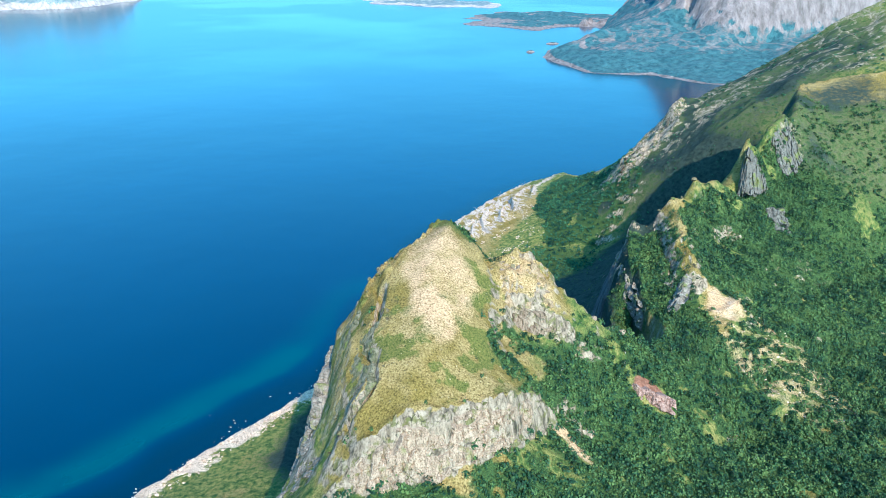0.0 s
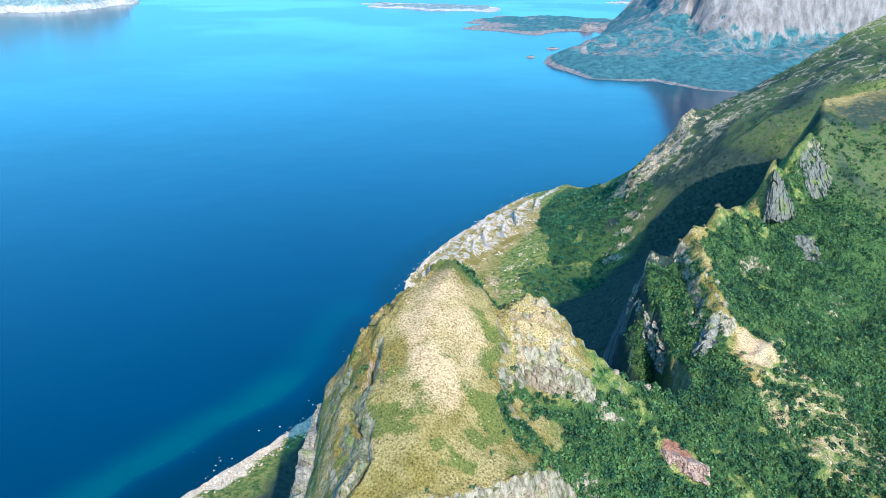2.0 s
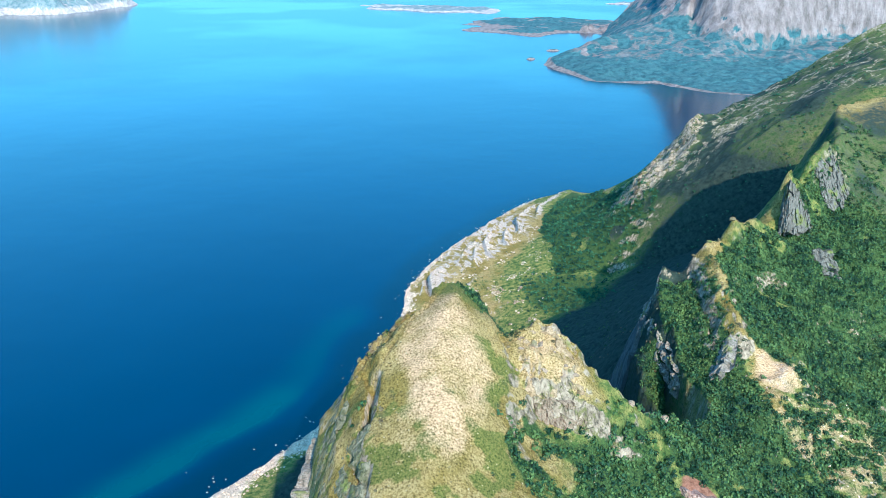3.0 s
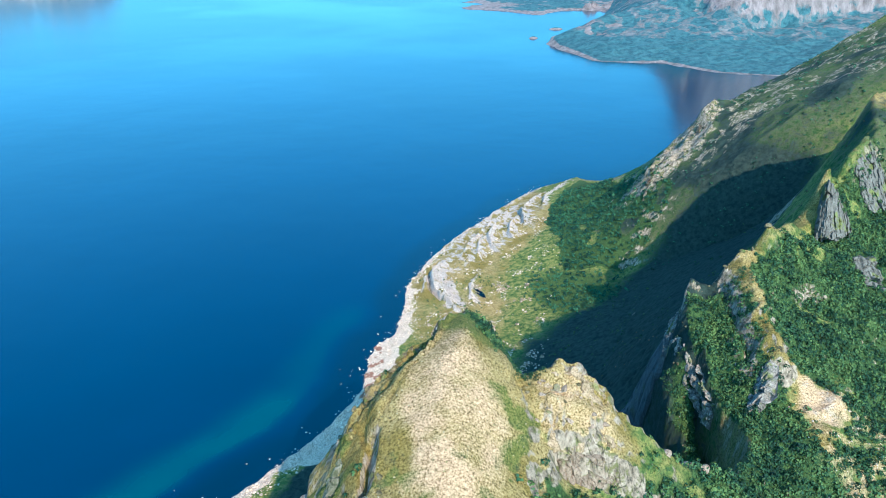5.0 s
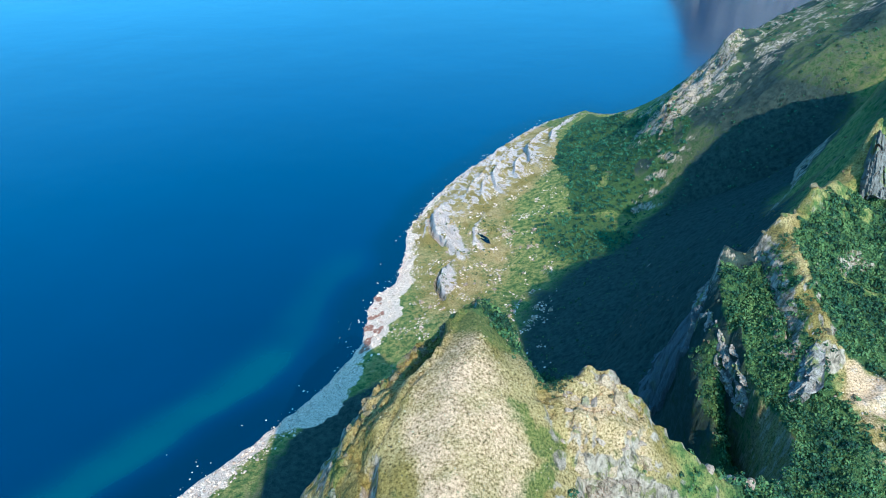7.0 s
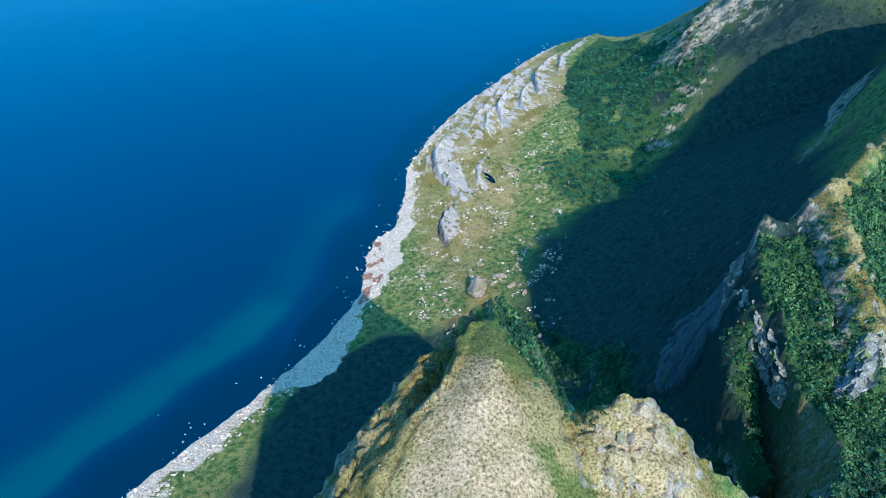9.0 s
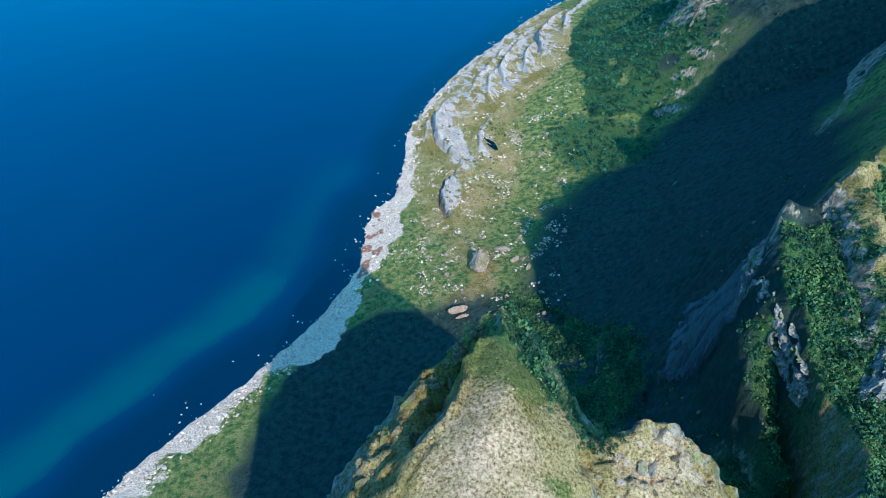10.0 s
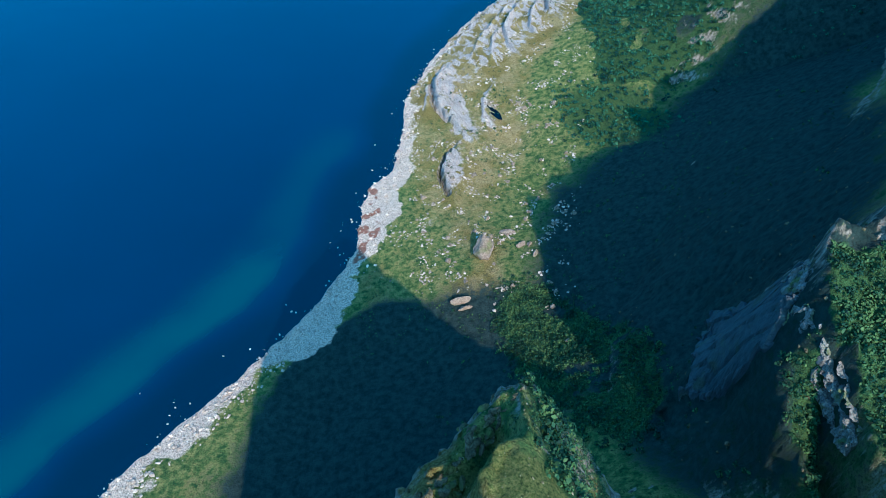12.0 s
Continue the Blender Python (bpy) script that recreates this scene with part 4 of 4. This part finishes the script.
crag("small pale cliff at the foot of the crag", [(24, 231.5, 182.5), (31, 231.5, 180.5), (38, 232.5, 178), (45, 233, 175.5)], [(25, 227.5, 172.5), (34, 227.5, 170), (46, 229.5, 167)], (0.15, -1, 0.15), (1.8, 4.0), 1.0, 0.3, ROCK, 11)
crag("rocky west wall of the headland", [(-32, 176, 158), (-40, 190, 146), (-42, 203, 154), (-43, 214, 160), (-42.5, 227, 163), (-40, 240, 164), (-33, 254, 170)],
     [(-42, 172, 142), (-58, 190, 122), (-60, 206, 110), (-58, 222, 104), (-54, 240, 99), (-44, 264, 96), (-36, 280, 95)], (-1, -0.1, 0.3), (4.0, 12.0), 2.0, 0.7, GREY, 21)
crag("steep grey cliff below the west rim", [(-27, 240, 187), (-30, 224, 181.5), (-31.5, 209, 177.5), (-32.5, 198, 171), (-33, 187, 164.5)],
     [(-37, 240, 167), (-39, 224, 165.5), (-39.5, 209, 160), (-39.5, 198, 153.5), (-39, 187, 147)], (-1, -0.15, 0.25), (2.4, 12.0), 1.0, 0.4, MOSSY, 25)
crag("mossy rock hollow under the summit's edge", [(-20.5, 210, 188.5), (-21.5, 197, 184), (-21, 185, 180.5), (-26, 179, 176.5)],
     [(-31, 211, 178), (-32, 199, 171), (-32.5, 188, 165.5), (-33, 180, 161)], (-1, -0.2, 0.9), (2.2, 6.0), 0.8, 0.4, MOSSY, 27)
crag("jointed pinkish crag top with broken ledges", [(18.5, 246.5, 192), (24, 249, 194), (29, 250, 194.5), (34, 250, 194), (38, 249.5, 190.5), (44, 248, 184)],
     [(21, 229, 181), (27, 229.5, 181.5), (32, 229.5, 180), (38, 231, 178), (42, 232, 176.5), (46, 233.5, 174.5)], (0.12, -0.6, 1), (5.0, 4.0), 0.7, 0.35, CRAG, 13)
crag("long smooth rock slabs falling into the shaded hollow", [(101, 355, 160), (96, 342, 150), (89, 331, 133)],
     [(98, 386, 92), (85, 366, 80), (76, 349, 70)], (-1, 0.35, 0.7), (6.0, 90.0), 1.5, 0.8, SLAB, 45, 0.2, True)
crag("reddish rock band among the bushes", [(70, 223.5, 153.5), (77, 222.5, 151), (84, 222, 148), (90, 221, 145)], [(71, 220, 148), (78, 218.5, 144.5), (85, 217.5, 141.5), (90, 217, 140)], (0.1, -1, 0.5), (1.5, 4.5), 1.3, 0.3, RED_ROCK, 31)
crag("grey crag on the side of the spire", [(102, 350, 161), (97, 336, 155), (96, 323, 151), (97.5, 310, 145), (98, 296, 141)], [(95, 353, 142), (92, 338, 137), (93.5, 322, 136), (96, 308, 129), (97, 297, 125)], (-1, -0.35, 0.3), (2.6, 5.0), 1.5, 0.5, GREY, 41)
crag("rock wall beside the gully of the spire", [(122, 338, 171), (119.5, 322, 167), (119.5, 306, 161), (112, 288, 154)], [(114.5, 337, 161), (113, 322, 155), (112, 306, 149), (105, 288, 144)], (-1, -0.3, 0.3), (2.2, 4.5), 1.1, 0.45, GREY, 51)


crag("grey rock tower on the ridge", [(176.8, 400, 186), (179.3, 402, 198.5), (186, 406.5, 192), (192.5, 413, 186)], [(172, 390, 165), (179, 384.5, 167), (187, 386, 167.5), (195, 395, 171)], (-0.4, -1, 0.3), (2.6, 7.0), 1.6, 0.5, PALE_GREY, 61, 0.45)
crag("grey rock tower on the ridge", [(197, 417.5, 197.5), (204, 423.5, 203), (210.5, 429, 206.5), (217, 434, 202)], [(203, 403, 175), (209, 402.5, 173), (215, 405.5, 175.5), (222, 415, 181.5)], (-0.3, -1, 0.35), (3.0, 7.0), 1.6, 0.5, PALE_GREY, 71, 0.45)
crag("small grey crag among the trees", [(183, 377, 165), (189, 378, 167), (196, 377, 165.5)], [(184, 364, 153), (191, 361.5, 152), (198, 364, 153)], (0, -1, 0.7), (2.2, 5.0), 1.4, 0.5, PALE_GREY, 81, 0.6)
crag("rough grey crag below the northern crest", [(184, 687, 103), (204, 699, 112), (222, 709, 126), (243, 717, 156)], [(170, 664, 76), (194, 672, 82), (214, 684, 97), (238, 694, 124)], (-0.5, -1, 0.4), (4.0, 9.0), 5.0, 0.9, PALE_GREY, 91)


# ---- woods ----
def leaf_clumps(rng, count, size):
    """Small leaf planes over a bush one metre in radius."""
    d = rng.normal(size=(count, 3))
    d /= np.linalg.norm(d, axis=1)[:, None]
    d[:, 2] = np.abs(d[:, 2]) * 1.0 - 0.15
    r = rng.uniform(0.55, 1.0, count)[:, None]
    c = d * r * (1, 1, 1.05) + (0, 0, 0.55)
    nrm = d + rng.normal(scale=0.55, size=(count, 3)) + (0, 0, 0.35)
    nrm /= np.linalg.norm(nrm, axis=1)[:, None]
    t = np.cross(nrm, rng.normal(size=(count, 3)))
    t /= np.linalg.norm(t, axis=1)[:, None]
    b = np.cross(nrm, t)
    s = rng.uniform(0.6, 1.25, count)[:, None] * size
    corners = np.stack([c - s * t, c - 0.6 * s * b + 0.12 * nrm * s, c + s * t, c + 0.7 * s * b - 0.2 * nrm * s], 1)
    return corners.reshape(-1, 3)


def scatter(rng, box, gap, keep):
    """Jittered places in a box (x0, x1, y0, y1), kept by a density."""
    x, y = np.meshgrid(np.arange(box[0], box[1], gap), np.arange(box[2], box[3], gap))
    x = (x + rng.uniform(-0.5, 0.5, x.shape) * gap).ravel()
    y = (y + rng.uniform(-0.5, 0.5, y.shape) * gap).ravel()
    k = rng.uniform(size=x.shape) < keep(x, y)
    return x[k], y[k]


def bush_stuff(name, label, places, radius, rng, count, size, leaf=LEAF):
    forms = [leaf_clumps(rng, count, size) for _ in range(12)]
    verts = []
    for x, y in zip(*places):
        z = float(ground_at(np.array(x), np.array(y)))
        r, a = rng.uniform(*radius), rng.uniform(0, 2 * math.pi)
        c, s = math.cos(a) * r, math.sin(a) * r
        f = forms[rng.randint(12)]
        verts.append(np.stack([f[:, 0] * c - f[:, 1] * s + x, f[:, 0] * s + f[:, 1] * c + y, f[:, 2] * r * rng.uniform(0.8, 1.3) + z - 0.25 * r], -1))
    verts = np.concatenate(verts)
    faces = np.arange(len(verts)).reshape(-1, 4)
    return tagged(new(name, mesh_of(name, verts, faces, leaf)), label, "bushes", kind="stuff")


RW = np.random.RandomState(21)
wooded = lambda x, y: woods_at(x, y, slope_at(x, y)) * 0.95
bush_stuff("hillside_bushes", "dense green birch scrub over the mountain slope", scatter(RW, (-45, 330, 140, 520), 1.6, wooded), (0.5, 1.8), RW, 28, 0.34)
bush_stuff("basin_bushes", "dark green scrub in the grassy hollow", scatter(RW, (15, 260, 340, 560), 2.2, wooded), (0.5, 1.3), RW, 18, 0.40)
bush_stuff("shore_woods", "dense dark green birch wood on the far slope", scatter(RW, (60, 260, 560, 830), 3.7, lambda x, y: 0.95 * np.clip(1.4 * wooded(x, y), 0, 1)), (1.1, 2.2), RW, 30, 0.34, LEAF_HAZE)
sparse = lambda x, y: 0.10 * step(fbm(x, y, 0 * x + 8, 22, 3), 0.0, 0.3) * (1 - blob(x, y, 0, 228, 18, 38)) * (1 - step(slope_at(x, y), 1.2, 2.0)) * (1 - wooded(x, y))
bush_stuff("scattered_shrubs", "low juniper shrubs scattered over grass and ledges", scatter(RW, (-30, 250, 165, 720), 2.2, sparse), (0.5, 1.1), RW, 14, 0.5)


braes = lambda x, y: 0.4 * step(fbm(x, y, 0 * x + 73, 20, 4), -0.15, 0.2) * (1 - wooded(x, y)) * step(x, 110, 140) * (1 - step(slope_at(x, y), 1.6, 2.4))
bush_stuff("slope_shrubs", "dark juniper and willow scrub on the northern slope", scatter(RW, (110, 400, 590, 770), 3.0, braes), (0.6, 1.5), RW, 16, 0.42, LEAF_HAZE)
flank = lambda x, y: 0.95 * (1 - step(distance_to([(11, 288), (14.5, 275), (17.5, 262), (19.5, 251)], x, y), 5.2, 6.8))
bush_stuff("flank_bushes", "dense green scrub on the steep flank below the summit", scatter(RW, (-6, 28, 240, 296), 0.95, lambda x, y: np.maximum(flank(x, y), 0.4 * blob(x, y, 6, 276, 9, 13) * step(fbm(x, y, 0 * x + 33, 5, 3), -0.1, 0.15))), (0.3, 0.75), RW, 40, 0.26)
tufts = lambda x, y: 0.5 * step(fbm(x, y, 0 * x + 19, 12, 4), 0.0, 0.25) * (1 - step(slope_at(x, y), 0.9, 1.4)) * step(distance_to(SHORE, x, y), 20, 30) * (1 - wooded(x, y))
bush_stuff("meadow_tufts", "dark tufts of heather and crowberry in the meadow", scatter(RW, (-60, 150, 420, 760), 2.0, tufts), (0.3, 0.75), RW, 7, 0.6)


# ---- stones ----
def rock_form(rng, level, squash):
    """A broken boulder one metre in radius: a ball cut by flat planes."""
    bm = bmesh.new()
    bmesh.ops.create_icosphere(bm, subdivisions=level, radius=1.0)
    planes = [(Vector(rng.normal(size=3)).normalized(), rng.uniform(0.30, 0.64)) for _ in range(10)]
    for v in bm.verts:
        for n, d in planes:
            over = v.co.dot(n) - d
            if over > 0:
                v.co -= n * over
        v.co += Vector(rng.normal(scale=0.03, size=3))
        v.co.z *= squash
    me = bpy.data.meshes.new("boulder")
    bm.to_mesh(me)
    bm.free()
    return me


RS = np.random.RandomState(5)
FORMS = [rock_form(RS, 3, RS.uniform(0.55, 0.8)) for _ in range(8)]
for me in FORMS:
    me.materials.append(ROCK)


rim_forms = [rock_form(RS, 3, 0.8) for _ in range(4)]
for me in rim_forms:
    me.materials.append(TAWNY)


def boulder(x, y, rx, ry, rz, turn, label, group="", tilt=0.0):
    ob = new("boulder", FORMS[RS.randint(8)])
    z = float(ground_at(np.array(x), np.array(y)))
    ob.matrix_world = pose(x, y, z + 0.25 * rz, tilt, 0, turn) @ Matrix.Diagonal((rx, ry, rz, 1))
    return tagged(ob, label, "boulder", group)


boulder(15, 485, 9, 11, 15, 20, "huge pale pinkish boulder in the green meadow", tilt=-14)
boulder(30, 499, 6.5, 3.2, 2.8, -15, "broad flat pale boulder beside a huge one")
boulder(35, 486, 3.6, 2.6, 2.2, 30, "pale slab boulder at the edge of the scrub")
boulder(42, 477, 3.2, 2.2, 2.0, 60, "pale slab boulder at the edge of the scrub")
boulder(0, 448, 6.5, 2.8, 4, 10, "long cleft pale boulder in the meadow")
boulder(3, 443, 5.5, 2.2, 3, 15, "long cleft pale boulder in the meadow")
boulder(49, 408, 2.4, 2, 2.4, 0, "white boulder among low dark scrub")
boulder(-16, 258, 2.0, 4.0, 2.0, -42, "tawny rock jutting from the cliff edge", tilt=8).data = rim_forms[0]
boulder(66, 244, 3.8, 2.2, 1.7, 20, "white rock outcrop among bushes on the saddle")
boulder(60, 242, 2.8, 1.8, 1.4, 70, "white rock outcrop among bushes on the saddle")
boulder(72, 244, 3.4, 2.0, 1.5, 40, "white rock outcrop among bushes on the saddle")

for k in range(70):
    wy = 238 + 44 * RS.uniform()
    wx = np.interp(wy, [236, 246, 253, 260, 268, 281], [-28, -24, -18, -13.8, -8, 2]) + RS.normal() * 2.2
    r = RS.uniform(0.4, 1.2)
    rock = boulder(wx, wy, r * RS.uniform(1.1, 2.2), r * RS.uniform(0.8, 1.2), r * RS.uniform(0.8, 1.5), 52 + RS.uniform(-40, 40), "tawny broken rock on the summit's west rim", "rocks along the west rim")
    rock.data = rim_forms[RS.randint(4)]
for k in range(16):
    a, r = RS.uniform(0, 2 * math.pi), math.sqrt(RS.uniform())
    s = RS.uniform(0.5, 1.5)
    rock = boulder(31 + 13 * r * math.cos(a), 239.5 + 8 * r * math.sin(a), s * RS.uniform(1.0, 1.8), s, s * RS.uniform(0.5, 0.9), RS.uniform(0, 360), "pinkish grey slab of broken rock on the crag", "slabs on the crag")
for px, py, s in ((116, 352, 1.2), (123.5, 355, 1.6), (122, 346, 1.0), (130, 360, 1.4), (137, 364, 2.0), (140, 366, 1.4)):
    rock = boulder(px, py, s * 1.1, s * 0.8, s * 0.8, RS.uniform(0, 360), "jagged pale rock on the spire's crest", "rocks on the spire's crest")
    rock.data = rim_forms[RS.randint(4)]
meadow_n = lambda x, y: (1 - step(x - 0.2 * (y - 450), 45, 65)) * step(y + 0.55 * x, 440, 465) * step(fbm(x, y, 0 * x + 2, 14, 3), 0.02, 0.3) * (1 - step(slope_at(x, y), 0.7, 1.1)) * step(distance_to(SHORE, x, y), 18, 26) * (1 - wooded(x, y))
bx, by = scatter(RS, (-42, 75, 425, 640), 3.8, lambda x, y: 0.8 * meadow_n(x, y))
for x, y in list(zip(bx, by))[:280]:
    r = 0.6 + 1.8 * RS.uniform() ** 2
    boulder(x, y, r * RS.uniform(0.8, 1.4), r, r * RS.uniform(0.7, 1.1), RS.uniform(0, 360), "pale grey boulder lying in the meadow grass", "boulders strewn over the meadow")


def stone_stuff(name, label, places, sizes, mat, sink, water=False):
    """Many small broken stones in one mesh."""
    base = []
    for _ in range(6):
        me = rock_form(RS, 1, 0.7)
        v = np.zeros(len(me.vertices) * 3)
        me.vertices.foreach_get("co", v)
        f = np.array([p.vertices[:] for p in me.polygons])
        base.append((v.reshape(-1, 3), f))
        bpy.data.meshes.remove(me)
    verts, faces, count = [], [], 0
    for x, y in zip(*places):
        v, f = base[RS.randint(6)]
        r, a = sizes[0] + (sizes[1] - sizes[0]) * RS.uniform() ** 2.5, RS.uniform(0, 2 * math.pi)
        z = max(float(ground_at(np.array(x), np.array(y))), -0.3 if water else -9)
        c, s = math.cos(a) * r, math.sin(a) * r
        verts.append(np.stack([v[:, 0] * c * 1.3 - v[:, 1] * s + x, v[:, 0] * s * 1.3 + v[:, 1] * c + y, v[:, 2] * r + z + sink * r], -1))
        faces.append(f + count)
        count += len(v)
    return tagged(new(name, mesh_of(name, np.concatenate(verts), np.concatenate(faces), mat)), label, "stones", kind="stuff")


def on_beach(x, y):
    d = distance_to(SHORE, x, y)
    return (1 - step(d, 6, 22 - 12 * step(y, 560, 680))) * inside(LAND, x, y)


def in_surf(x, y):
    d = distance_to(SHORE, x, y)
    return 0.8 * np.exp(-d / 5.0) * ~inside(LAND, x, y) * step(fbm(x, y, 0 * x + 6, 18, 2), -0.2, 0.3)


stone_stuff("beach_stones", "pale boulders and cobbles heaped along the beach", scatter(RS, (-200, 60, 320, 830), 1.3, lambda x, y: on_beach(x, y) * (1 - 0.6 * blob(x, y, -56, 524, 14, 56)) * (0.25 + 0.6 * step(fbm(x, y, 0 * x + 1, 7, 3), -0.2, 0.3))), (0.4, 1.7), STONE, 0.2)
stone_stuff("surf_stones", "white stones awash along the waterline", scatter(RS, (-210, 130, 300, 930), 1.6, in_surf), (0.3, 1.1), STONE, 0.25, True)
stone_stuff("meadow_stones", "small pale stones strewn over the meadow", scatter(RS, (-60, 130, 400, 760), 1.4, lambda x, y: 0.6 * meadow_n(x, y)), (0.35, 1.4), STONE, 0.2)
stone_stuff("slope_stones", "pale rubble on the scree and ledges", scatter(RS, (110, 190, 225, 310), 1.1, lambda x, y: 0.15 * np.clip(blob(x, y, 132, 292, 9, 10) + blob(x, y, 150, 266, 26, 38, 30) * step(fbm(x, y, 0 * x + 71, 8, 4, True), 0.36, 0.56), 0, 1)), (0.25, 0.8), STONE, 0.2)


def on_ledge(x, y):
    s = slope_at(x, y)
    rim = np.clip(blob(x, y, 31, 240, 18, 13) + 1.6 * np.exp(-(distance_to(line_2d("hill_west_edge"), x + 3, y) / 5.0) ** 2) + np.exp(-(distance_to(line_2d("spire_rim"), x, y) / 4.0) ** 2)
                  + np.exp(-(distance_to(line_2d("spur"), x, y) / 3.0) ** 2) + np.exp(-(distance_to(line_2d("front_top"), x, y) / 2.0) ** 2) + 0.7 * step(s, 1.0, 1.6), 0, 1)
    return 0.28 * rim * step(fbm(x, y, 0 * x + 3, 6, 2), -0.1, 0.3)


stone_stuff("ledge_rocks", "broken grey rock ledges along the crests", scatter(RS, (-45, 260, 165, 510), 1.7, on_ledge), (0.3, 1.5), TAWNY, 0.0)
stone_stuff("summit_stones", "small tawny stones and tussocks over the summit", scatter(RS, (-24, 44, 176, 284), 1.0, lambda x, y: 0.22 * (1 - step(slope_at(x, y), 0.8, 1.4))), (0.12, 0.42), TUSSOCK, 0.15)


# ---- single birches ----
def part(name, bm, mat, parent, label=""):
    me = bpy.data.meshes.new(name)
    bm.to_mesh(me)
    bm.free()
    me.materials.append(mat)
    ob = new(name, me)
    ob.parent = parent
    return tagged(ob, label)


def birch(tall, rng):
    """A crooked mountain birch: a tapered trunk with limbs, and a crown of small leaf planes."""
    tree = new("birch_tree")
    bm = bmesh.new()
    for k in range(5):
        a = rng.uniform(0, 2 * math.pi)
        low = Vector((0, 0, -0.4)) if k == 0 else Vector((0, 0, tall * 0.12 * k))
        tip = Vector((0.1 * tall, 0, tall * 0.8)) if k == 0 else low + Vector((math.cos(a), math.sin(a), 1.1)) * tall * 0.24
        r = 0.035 * tall if k == 0 else 0.016 * tall
        turn = (tip - low).to_track_quat("Z", "Y").to_matrix().to_4x4()
        bmesh.ops.create_cone(bm, segments=6, radius1=r, radius2=0.3 * r, depth=(tip - low).length, matrix=Matrix.Translation((low + tip) / 2) @ turn)
    part("trunk", bm, BARK, tree)
    v = leaf_clumps(rng, 90, 0.24) * (0.36 * tall, 0.36 * tall, 0.48 * tall) + (0, 0, 0.2 * tall)
    v = v + rng.normal(scale=0.03 * tall, size=(90, 1, 3)).repeat(4, 1).reshape(-1, 3)
    crown = new("crown", mesh_of("crown", v, np.arange(len(v)).reshape(-1, 4), LEAF))
    crown.parent = tree
    return tagged(tree, "small crooked mountain birch with a green crown", "tree", "birches on the ridges")


kinds = [birch(h, RW) for h in (3.2, 4.0, 4.8)]
tx, ty = scatter(RW, (40, 200, 195, 400), 7.0, lambda x, y: 0.5 * wooded(x, y))
for i, (x, y) in enumerate(list(zip(tx, ty))[:120]):
    m = pose(x, y, float(ground_at(np.array(x), np.array(y))) - 0.2, 0, 0, RW.uniform(0, 360))
    if i < 3:
        kinds[i].matrix_basis = m
    else:
        copy_thing(kinds[i % 3], m)

# ---- tarn ----
bm = bmesh.new()
ring = [(19, 637), (22, 641), (27, 640.5), (29.5, 634), (33, 624), (34, 617), (31, 618), (27, 624), (22, 629)]
level = float(ground_at(np.array(27.0), np.array(631.0))) + 0.35
outer = [bm.verts.new((x, y, level)) for x, y in ring]
floor_ring = [bm.verts.new((27 + (x - 27) * 0.8, 630 + (y - 630) * 0.8, level - 1.5)) for x, y in ring]
bm.faces.new(outer)
bm.faces.new(floor_ring[::-1])
for i in range(len(ring)):
    j = (i + 1) % len(ring)
    bm.faces.new((outer[j], outer[i], floor_ring[i], floor_ring[j]))
me = bpy.data.meshes.new("water")
bm.to_mesh(me)
bm.free()
me.materials.append(TARN)
tagged(new("water", me), "small dark tarn among pale rock slabs", "pond", kind="structure")
